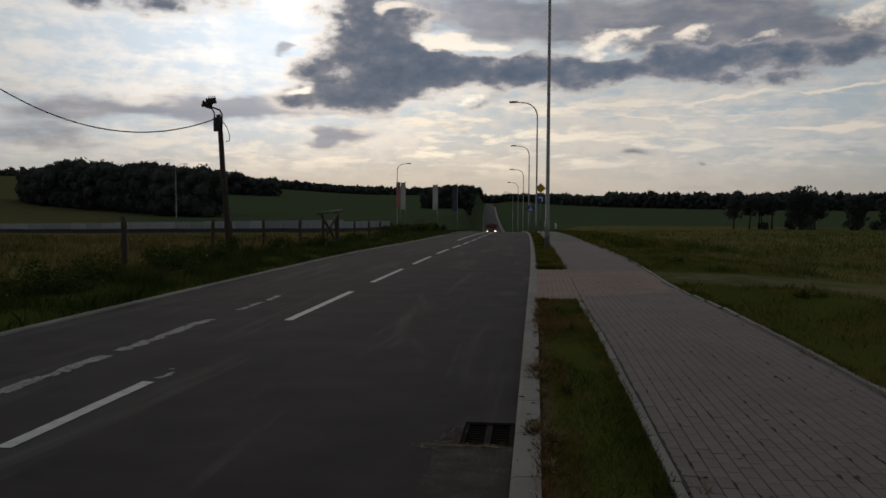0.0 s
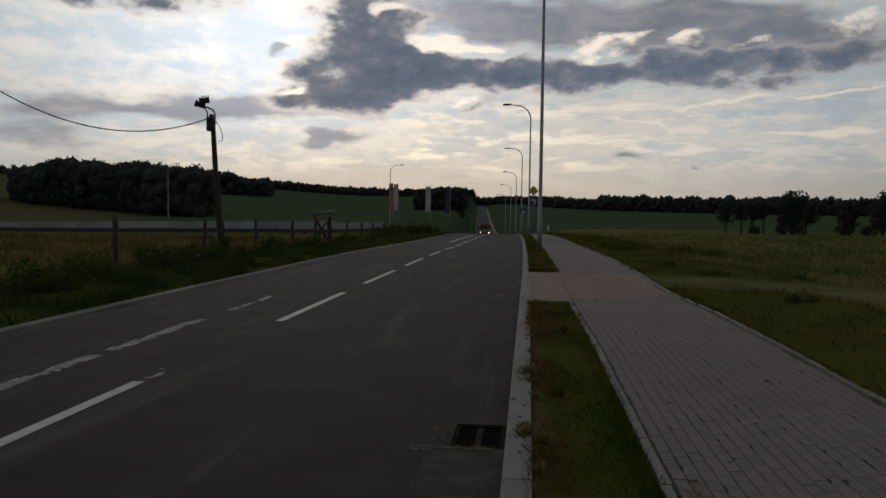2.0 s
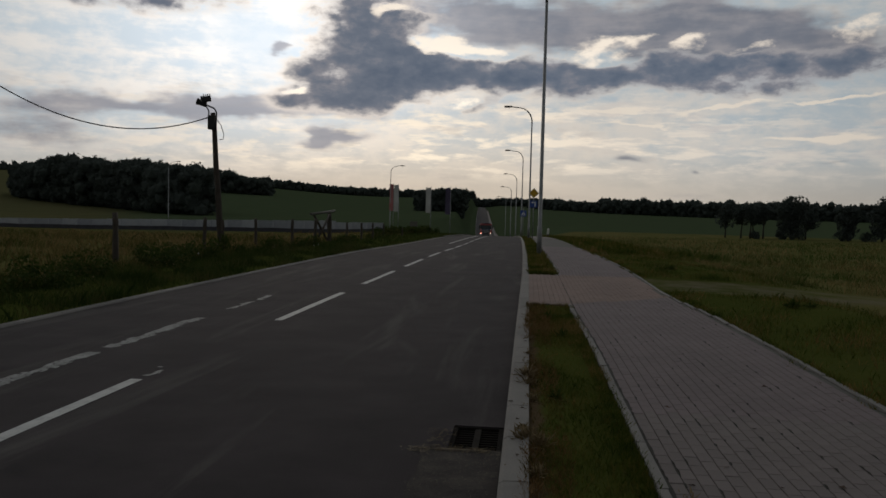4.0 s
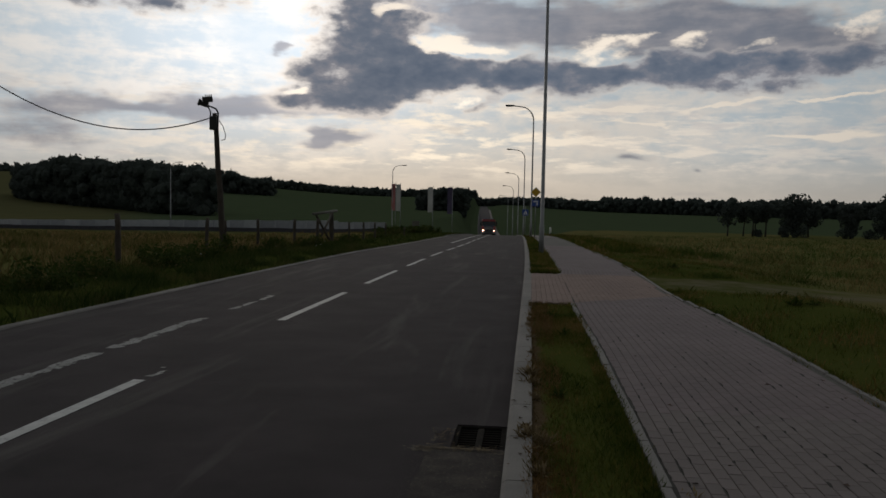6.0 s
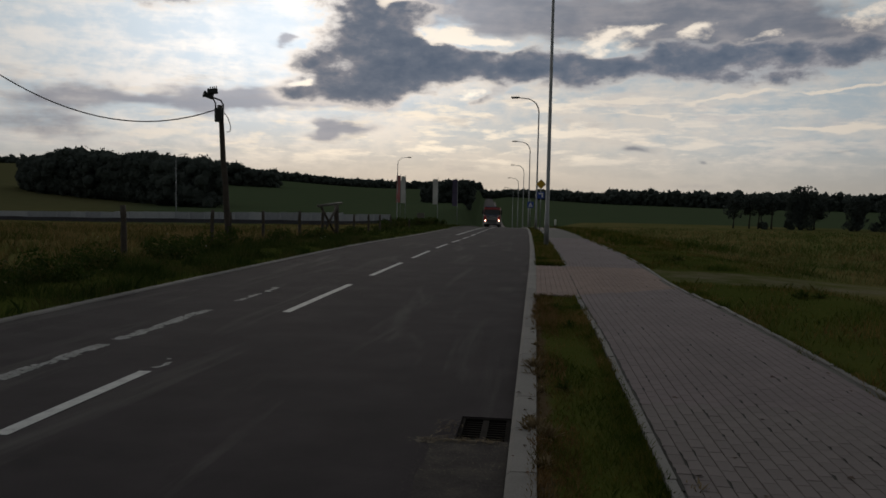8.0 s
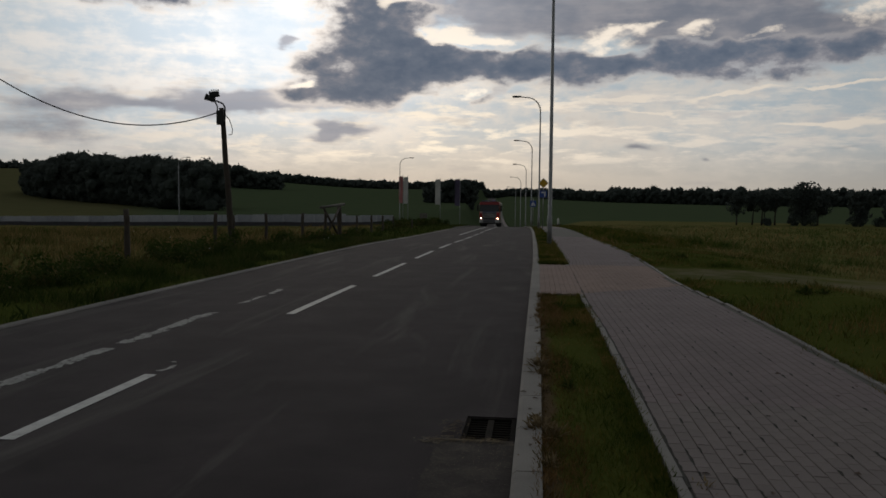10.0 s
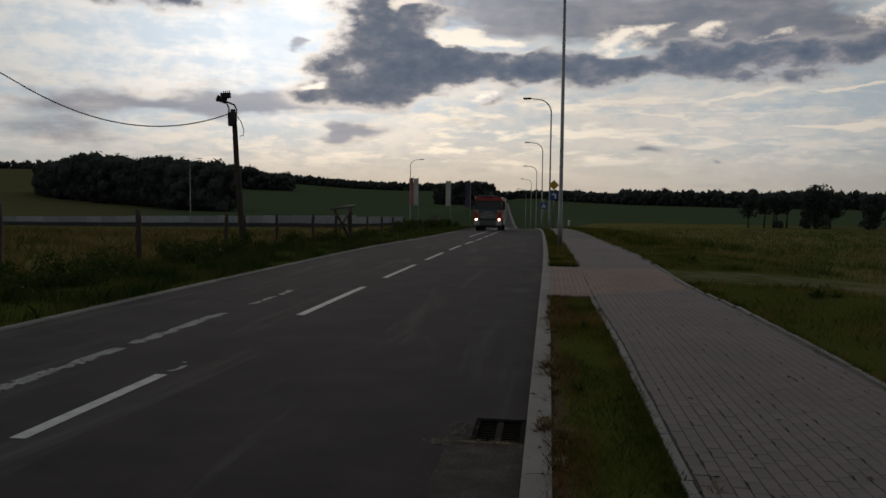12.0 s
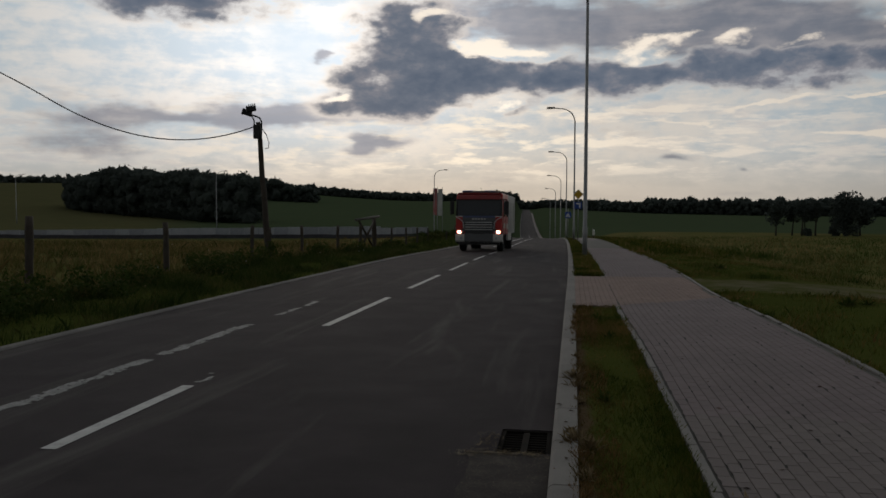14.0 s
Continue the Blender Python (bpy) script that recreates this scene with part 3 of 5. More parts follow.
# ---- street lamps ----
def make_lamps():
    H = 12.1
    ob = empty("street_lamp", pose(0, 0, 0), "tall grey steel street lamp with curved arm", "street lamp", "street lamps along the road")
    bm = bmesh.new()
    tube(bm, [(0, 0, -0.3), (0, 0, 1.2), (0, 0, 1.25), (0, 0, H - 1.5)], [0.105, 0.105, 0.085, 0.06], 12)
    part("pole", bm, M_STEEL, ob)
    bm = bmesh.new()
    pts = [(0, 0, H - 1.5)] + [(-1.2 + 1.2 * math.cos(a), 0, H - 1.5 + 1.25 * math.sin(a)) for a in np.linspace(0.15, 1.45, 8)] + [(-1.9, 0, H - 0.16)]
    tube(bm, pts, [0.058] * 5 + [0.045] * (len(pts) - 5), 8)
    part("arm", bm, M_STEEL, ob)
    bm = bmesh.new()
    box(bm, -2.55, -0.14, H - 0.22, -1.8, 0.14, H - 0.08, 0.04)
    head = part("lamp_head", bm, M_DARK, ob)
    bm = bmesh.new()
    box(bm, -2.48, -0.10, H - 0.245, -1.95, 0.10, H - 0.223, 0.01)
    part("lens", bm, M_STEEL, head, "pale flat lens")
    bm = bmesh.new()
    box(bm, -0.075, -0.125, 0.55, 0.075, -0.07, 0.95, 0.01)
    part("service_door", bm, M_STEEL, ob)
    rows = [35 + 40 * k for k in range(6)]
    ob.matrix_world = pose(float(bend(35)) + 0.56, 35, float(road_z(35)) + 0.1)
    for y in rows[1:] + [-5]:
        copy_thing(ob, pose(float(bend(y)) + 0.58, y, float(road_z(y)) + (0.5 if y > 160 else 0.1)))
    for x, y, turn in ((-73.2, 160, 180), (-25.65, 150, 180), (-134.0, 180, 180)):
        copy_thing(ob, pose(x, y, ground_point(x, y), 0, 0, turn))


make_lamps()


# ---- trees ----
def leaves(rng, centres, radii, count, size):
    """Corners and faces of many small leaf clumps around balls."""
    k = rng.integers(0, len(centres), count)
    d = rng.normal(size=(count, 3))
    d /= np.linalg.norm(d, axis=1)[:, None]
    r = radii[k][:, None] * (0.6 + 0.42 * rng.random((count, 1)) ** 0.5)
    c = centres[k] + d * r
    a = rng.normal(size=(count, 3))
    a /= np.linalg.norm(a, axis=1)[:, None]
    b = np.cross(a, rng.normal(size=(count, 3)))
    b /= np.linalg.norm(b, axis=1)[:, None]
    s = size * (0.6 + 0.8 * rng.random((count, 1)))
    quad = np.stack([c - a * s, c - b * s * 0.7, c + a * s, c + b * s * 0.7], 1).reshape(-1, 3)
    return quad, np.arange(count * 4).reshape(-1, 4)


def crown_balls(rng, h, w, n, low=0.3):
    z = low + (1 - low) * (np.arange(n) + rng.random(n)) / n
    wid = np.sin(np.clip((z - low) / (1.06 - low), 0, 1) * math.pi * 0.70 + 0.45) * w
    ang = rng.uniform(0, 2 * math.pi, n)
    rad = wid * np.sqrt(rng.random(n)) * 0.75
    c = np.stack([np.cos(ang) * rad, np.sin(ang) * rad, z * h * 0.93], 1)
    return c, w * rng.uniform(0.28, 0.5, n)


BALL = bmesh.new()
bmesh.ops.create_icosphere(BALL, subdivisions=1, radius=1.0)
BALL_V = np.array([v.co[:] for v in BALL.verts])
BALL_F = np.array([[v.index for v in f.verts] + [f.verts[0].index] for f in BALL.faces])[:, :3]
BALL.free()


def bulk_mesh(name, pieces, material, parent=None):
    """One mesh from many pieces (corners, faces), all with faces of one size."""
    vs = np.concatenate([q for q, f in pieces])
    fs, o = [], 0
    for q, f in pieces:
        fs.append(f + o)
        o += len(q)
    fs = np.concatenate(fs)
    me = bpy.data.meshes.new(name)
    me.vertices.add(len(vs))
    me.vertices.foreach_set("co", vs.astype(np.float32).ravel())
    me.loops.add(fs.size)
    me.loops.foreach_set("vertex_index", fs.ravel().astype(np.int32))
    me.polygons.add(len(fs))
    me.polygons.foreach_set("loop_start", np.arange(0, fs.size, fs.shape[1], dtype=np.int32))
    me.materials.append(material)
    me.polygons.foreach_set("use_smooth", np.zeros(len(fs), dtype=bool))
    me.update()
    me.validate()
    ob = new(name, me)
    if parent:
        ob.parent = parent
    return ob


def halves(q, f):
    """Quads as pairs of triangles, to join them with the inner mass."""
    return q, np.concatenate([f[:, [0, 1, 2]], f[:, [0, 2, 3]]])


def wood(name, seed, spots, label, leaf=0.45, per=260, balls=14):
    """A wood of broad trees: spots give x, y, height, width, ground height."""
    rng = np.random.default_rng(seed)
    pieces = []
    for x, y, h, w, z in spots:
        c, r = crown_balls(rng, h, w, balls, 0.1)
        o = np.array([x, y, z])
        q, f = halves(*leaves(rng, c, r, per, leaf))
        pieces.append((q + o, f))
        for cc, rr in zip(c, r):
            pieces.append((BALL_V * rr * 0.82 + cc + o, BALL_F))
    return tagged(bulk_mesh(name, pieces, M_LEAF), label, "woodland", kind="stuff")


def line_spots(rng, pts, spacing, rows, depth, h, w, hvar=0.22):
    out = []
    for (x0, y0), (x1, y1) in zip(pts, pts[1:]):
        n = max(1, int(math.hypot(x1 - x0, y1 - y0) / spacing))
        for k in range(n):
            for r in range(rows):
                t = (k + rng.random()) / n
                o = r * depth + rng.uniform(-0.3, 0.3) * depth
                x, y = x0 + (x1 - x0) * t, y0 + (y1 - y0) * t
                x, y = x * (1 + o / math.hypot(x, y)), y * (1 + o / math.hypot(x, y))
                out.append((x, y, h * (1 + hvar * rng.uniform(-1, 1)), w * (1 + 0.3 * rng.uniform(-1, 1)), ground_point(x, y) - 0.3))
    return out


# skyline of the near wood: direction and height in degrees
TOP_AZ = (-34.5, -32.6, -31.2, -29.9, -28.8, -27.7, -26.4, -25.5, -24.4, -22.2)
TOP_EL = (1.25, 1.68, 2.29, 2.18, 2.11, 1.81, 2.25, 1.79, 1.78, 1.79)


def make_woods():
    rng = np.random.default_rng(5)
    near = line_spots(rng, [(-188, 283), (-128, 235), (-110, 217), (-93, 200), (-78, 190)], 3.4, 4, 6.0, 1.0, 4.3, 0.10)
    near = [(x, y, (1.8 + math.hypot(x, y) * math.tan(radians(float(np.interp(math.degrees(math.atan2(x, y)), TOP_AZ, TOP_EL)))) - z) * min(k, 1.03), w, z) for x, y, k, w, z in near]
    wood("near_wood", 11, near, "dark broadleaf wood at the edge of the field", 0.36, 900, 16)
    wood("hill_wood", 12, line_spots(rng, [(-230, 480), (-178, 480)], 3.5, 4, 8.0, 13.2, 5.5, 0.10) + line_spots(rng, [(-180, 480), (-158, 490)], 3.0, 3, 8.0, 9.6, 4.6), "dark wood on the hill behind the field", 0.5, 300, 9)
    wood("far_wood", 13, line_spots(rng, [(-290, 760), (-200, 850), (-50, 880), (30, 850)], 3.6, 3, 9.0, 7.8, 6.0, 0.12), "long dark wood behind the crop field", 0.6, 160, 8)
    wood("far_wood", 17, line_spots(rng, [(-640, 640), (-470, 700), (-290, 760)], 4.5, 2, 9.0, 10, 6.0, 0.15), "dark strip of wood on the far hilltop", 0.7, 120, 7)
    wood("meadow_wood", 14, line_spots(rng, [(420, 560), (260, 600), (150, 640), (60, 720)], 3.6, 3, 9.0, 12.0, 6.0, 0.15) + line_spots(rng, [(60, 720), (0, 820)], 3.6, 3, 9.0, 8.6, 5.0, 0.2), "long dark wood across the far meadow", 0.6, 140, 8)
    clump = []
    for k in range(26):
        x, y = -39.0 + 15.0 * k / 25 + rng.uniform(-1, 1), 290 + rng.uniform(0, 14)
        top = 6.4 - 0.025 * (x + 29) ** 2 + rng.uniform(-1.0, 0.4)
        z = ground_point(x, y) - 0.3
        clump.append((x, y, top - z, 2.9, z))
    wood("roadside_wood", 15, clump, "dark clump of trees beside the far road", 0.4, 420)


def tree(seed, x, y, h, w, low, label, leaf=0.28, per=1500, balls=22):
    rng = np.random.default_rng(seed)
    z = ground_point(x, y)
    ob = empty("tree", pose(x, y, z), label, "tree", "trees along the meadow stream")
    c, r = crown_balls(rng, h, w, balls, low)
    bm = bmesh.new()
    lean = rng.uniform(-0.05, 0.05, 2) * h
    top = Vector((lean[0], lean[1], h * 0.75))
    tube(bm, [(0, 0, -0.3), (lean[0] * 0.2, 0, h * 0.2), (lean[0] * 0.5, lean[1] * 0.5, h * 0.45), top], [0.03 * h, 0.022 * h, 0.016 * h, 0.005 * h], 7)
    for k in range(0, balls, 2):
        s = Vector((0, 0, 0)).lerp(top, min(0.85, 0.35 + 0.4 * c[k][2] / h))
        e = Vector(c[k])
        tube(bm, [s, s.lerp(e, 0.5) + Vector((0, 0, -0.05 * h)), e], [0.008 * h, 0.006 * h, 0.002 * h], 5)
    part("trunk", bm, M_BARK, ob, "dark trunk with limbs")
    bulk_mesh("crown", [leaves(rng, c, r, per, leaf)], M_LEAF, ob)
    return ob


def make_trees():
    for i, (x, y, h, w, low, n) in enumerate(((39.6, 170, 6.3, 2.2, 0.42, 900), (42.9, 171, 6.6, 1.9, 0.5, 700), (44.2, 169, 6.9, 1.9, 0.52, 700), (45.6, 172, 6.6, 2.0, 0.5, 700),
                                              (47.0, 170, 7.2, 1.7, 0.45, 600), (52.4, 170, 8.2, 3.6, 0.26, 3400), (56.2, 173, 7.4, 2.6, 0.34, 2000), (62.6, 168, 6.8, 2.4, 0.2, 1500),
                                              (64.4, 172, 6.2, 1.8, 0.25, 900), (69.0, 168, 8.6, 3.0, 0.2, 2200), (74.0, 171, 8.0, 2.8, 0.2, 1800))):
        tree(100 + i, x, y, h, w, low, "slender dark tree with a thin crown" if w < 2.3 else "broad dark tree standing in the meadow", 0.24, n, 14 if w < 2.3 else 30)


make_woods()
make_trees()


# ---- fence, wall and flags on the left ----
def make_fence():
    ob = empty("fence", pose(0, 0, 0), "old wooden post fence in tall roadside grass", "fence")
    posts = ((-11.3, 15.5, 1.52, 0.085), (-11.3, 21.4, 1.26, 0.085), (-11.3, 27.5, 1.02, 0.07), (-10.6, 27.6, 0.95, 0.04), (-11.0, 32.2, 0.90, 0.07), (-10.9, 36.9, 0.79, 0.075),
             (-10.8, 40.6, 0.75, 0.08), (-10.7, 43.3, 1.0, 0.13), (-10.7, 47.6, 0.38, 0.07), (-10.7, 51.8, 0.26, 0.07), (-10.8, 56.1, 0.14, 0.07), (-10.8, 60.4, -0.03, 0.07), (-10.8, 69.5, -0.6, 0.07))
    for i, (x, y, top, r) in enumerate(posts):
        rng = random.Random(i)
        z0 = ground_point(x, y) - 0.2
        bm = bmesh.new()
        dx, dy = rng.uniform(-0.05, 0.05), rng.uniform(-0.05, 0.05)
        n = 6
        pts = [(x + dx * k / n + rng.uniform(-0.012, 0.012), y + dy * k / n, z0 + (top - z0) * k / n) for k in range(n + 1)]
        tube(bm, pts, [r * rng.uniform(0.88, 1.1) for k in range(n)] + [r * 0.9], 8)
        part("fence_post", bm, M_WOOD, ob)
    bm = bmesh.new()
    tube(bm, [(-10.95, 40.3, 0.97), (-10.55, 43.7, 1.1)], 0.07, 7)
    part("cross_bar", bm, M_OLDWOOD, ob, "pale grey bar across two posts")
    for a, b in (((-10.85, 40.6, 0.9), (-10.7, 43.0, -0.55)), ((-10.66, 43.2, 0.95), (-10.8, 41.4, -0.2))):
        bm = bmesh.new()
        tube(bm, [a, b], 0.06, 7)
        part("brace", bm, M_WOOD, ob)


M_OLDWOOD = surface("grey_wood", [(0.09, 0.085, 0.075), (0.15, 0.14, 0.125)], 5.0, 0.9, 0.5, 40.0)


def make_wall():
    ob = empty("concrete_wall", pose(0, 125, 0), "pale concrete panel wall across the field", "wall")
    x = -22.5
    body = bmesh.new()
    box(body, -1.22, -0.05, 0.0, 1.22, 0.05, 1.0, 0.0)
    me = bpy.data.meshes.new("panel")
    body.to_mesh(me)
    body.free()
    me.materials.append(M_CONCRETE)
    post = bmesh.new()
    box(post, -0.08, -0.09, 0.0, 0.08, 0.09, 1.0, 0.0)
    pm = bpy.data.meshes.new("wall_post")
    post.to_mesh(pm)
    post.free()
    pm.materials.append(M_CONCRETE)
    rng = random.Random(3)
    while x > -135:
        base = ground_point(x, 125) - 0.15
        top = (-1.85 if x > -28.5 else -1.62) - 0.018 * (-22 - x)
        p = new("panel", me)
        p.parent, p.location, p.scale = ob, (x - 1.25, rng.uniform(-0.02, 0.02), base + 0.25), (1, 1, top - base - 0.25 + rng.uniform(-0.03, 0.03))
        q = new("wall_post", pm)
        q.parent, q.location, q.scale = ob, (x, 0, base), (1, 1, top - base + 0.04)
        x -= 2.5
    # dark band that follows the ground along the foot of the wall
    bm = bmesh.new()
    n = 46
    vs = []
    for k in range(n + 1):
        xx = -22.4 - k * 2.5
        b = ground_point(xx, 125)
        vs.append([bm.verts.new((xx, yy, b + zz)) for yy, zz in ((-0.12, -0.3), (-0.12, 0.62), (0.12, 0.62), (0.12, -0.3))])
    for a, b in zip(vs, vs[1:]):
        for k in range(4):
            bm.faces.new((a[k], a[(k + 1) % 4], b[(k + 1) % 4], b[k]))
    bm.faces.new(vs[0])
    bm.faces.new(vs[-1][::-1])
    part("plinth", bm, M_LOW_BAND, ob, "dark band below the panels")


M_LOW_BAND = surface("dark_low_band", [(0.035, 0.034, 0.042), (0.070, 0.067, 0.078)], 0.8, 0.9, 0.3, 20.0)
M_FLAG_W = surface("white_flag_cloth", [(0.46, 0.45, 0.44), (0.58, 0.57, 0.55)], 1.5, 0.85, 0.1, 20.0)
M_FLAG_R = surface("red_flag_cloth", [(0.38, 0.13, 0.13), (0.50, 0.18, 0.17)], 1.5, 0.85, 0.1, 20.0)
M_FLAG_D = surface("dark_flag_cloth", [(0.055, 0.045, 0.085), (0.10, 0.08, 0.14)], 1.5, 0.85, 0.1, 20.0)


def make_flags():
    for x, w, top, drop, mats, label in ((-25.45, 0.75, 4.6, 4.9, (M_FLAG_R,), "tall faded red banner flag on a steel pole"), (-24.55, 0.85, 4.5, 4.9, (M_FLAG_W,), "tall pale banner flag on a steel pole"),
                                         (-18.55, 0.95, 4.1, 4.6, (M_FLAG_W,), "tall pale banner flag on a steel pole"), (-14.9, 0.95, 4.1, 4.8, (M_FLAG_D,), "tall dark banner flag on a steel pole")):
        y = 150.0
        z0 = ground_point(x, y)
        ob = empty("banner_flag", pose(x, y, z0), label, "flag", "banner flags by the junction")
        bm = bmesh.new()
        tube(bm, [(w / 2, 0, -0.2), (w / 2, 0, 2.0), (w / 2, 0, top - z0 + 0.35)], [0.06, 0.055, 0.035], 8)
        part("flag_pole", bm, M_STEEL, ob)
        bm = bmesh.new()
        tube(bm, [(w / 2, 0, top - z0 + 0.02), (-w / 2, 0, top - z0 + 0.06)], 0.025, 6)
        part("flag_arm", bm, M_STEEL, ob)
        split = [(-w / 2, w / 2 - 0.04)] if len(mats) == 1 else [(-w / 2, 0.0), (0.0, w / 2 - 0.04)]
        for (x0, x1), m in zip(split, mats):
            bm = bmesh.new()
            grid = []
            for k in range(15):
                f = k / 14
                sway = 0.10 * math.sin(f * 7 + x) * f
                grid.append([[bm.verts.new((xx, sway + 0.05 * math.sin(xx * 4 + f * 5) + s, top - z0 - drop * f)) for s in (-0.01, 0.01)] for xx in np.linspace(x0, x1, 5)])
            for a, b in zip(grid, grid[1:]):
                for p, q, r, s in zip(a, a[1:], b[1:], b):
                    bm.faces.new((p[0], q[0], r[0], s[0]))
                    bm.faces.new((s[1], r[1], q[1], p[1]))
            part("flag_cloth", bm, m, ob, smooth_faces=True)
    # small white notice board near the flags
    x, y = -16.95, 120.0
    z0 = ground_point(x, y)
    ob = empty("notice_board", pose(x, y, z0), "small pale notice board on two legs", "sign")
    bm = bmesh.new()
    box(bm, -0.55, -0.03, -1.35 - z0 - 1.0, 0.55, 0.03, -1.35 - z0, 0.01)
    part("board", bm, M_OLDWOOD, ob)
    for s in (-0.45, 0.45):
        bm = bmesh.new()
        tube(bm, [(s, 0.06, -0.2), (s, 0.06, -1.4 - z0)], 0.035, 6)
        part("leg", bm, M_STEEL, ob)


M_SIGN_W = plain("sign_white", (0.72, 0.72, 0.70), 0.4)


def make_pole():
    base = Vector((-10.98, 28.1, ground_point(-10.98, 28.1)))
    ob = empty("utility_pole", Matrix.Translation(base), "leaning dark wooden pole carrying two floodlights", "utility pole")
    bm = bmesh.new()
    h = 4.95
    pts = [(0.14 - 0.38 * (k / 8) ** 0.95 + 0.015 * math.sin(k * 2.1), 0.0, -0.3 + (h + 0.3) * k / 8) for k in range(9)]
    tube(bm, pts, [0.125 - 0.005 * k for k in range(9)], 10)
    part("pole", bm, M_WOOD, ob)
    bm = bmesh.new()
    box(bm, -0.37, -0.2, 4.35, -0.13, -0.05, 4.85, 0.03)
    part("junction_box", bm, M_DARK, ob)
    bm = bmesh.new()
    tube(bm, [(-0.10, -0.1, 4.3), (-0.08, -0.1, 4.95), (-0.16, -0.1, 5.1), (-0.36, -0.1, 5.18), (-0.56, -0.1, 5.24)], 0.03, 7)
    tube(bm, [(-0.36, -0.1, 4.7), (-0.36, -0.1, 5.0), (-0.44, -0.1, 5.15), (-0.5, -0.1, 5.26)], 0.025, 7)
    part("bracket", bm, M_DARK, ob)
    for x0, z0, ang in ((-0.60, 5.27, 18), (-0.44, 5.42, -8)):
        bm = bmesh.new()
        box(bm, -0.15, -0.15, -0.09, 0.15, 0.1, 0.09, 0.03)
        box(bm, -0.19, -0.17, -0.11, -0.14, 0.12, 0.11, 0.01)
        for k in range(4):
            box(bm, -0.1 + 0.07 * k, -0.14, 0.1, -0.07 + 0.07 * k, 0.1, 0.16)
        f = part("floodlight", bm, M_DARK, ob, "dark floodlight with cooling fins")
        f.matrix_basis = pose(x0, -0.1, z0, 0, ang, 20)
        bm = bmesh.new()
        box(bm, -0.205, -0.14, -0.085, -0.192, 0.09, 0.085, 0.004)
        part("glass", bm, M_SIGN_W, f, "pale front glass")
    bm = bmesh.new()
    tube(bm, [(-0.1, -0.1, 4.75), (0.1, -0.12, 4.5), (0.2, -0.12, 4.2), (0.18, -0.12, 4.02), (0.05, -0.1, 4.0)], 0.014, 6)
    part("cable_loop", bm, M_DARK, ob)
    # the wire that hangs from the pole
    a, b = Vector((-11.31, 28.1, 0)), Vector((-30.0, 16.0, 0))
    bm = bmesh.new()
    tube(bm, [(*(a.lerp(b, s).xy), 37.92 * s * s - 9.41 * s + 4.577 - 55 * max(0.0, s - 0.3) ** 2) for s in np.linspace(0.0, 0.5, 90)], 0.02, 6)
    tagged(part("overhead_wire", bm, M_DARK), "black overhead wire sagging from the wooden pole", "wire")


M_SIGN_Y = plain("sign_yellow", (0.62, 0.36, 0.02), 0.4)
M_SIGN_B = plain("sign_blue", (0.02, 0.07, 0.32), 0.4)


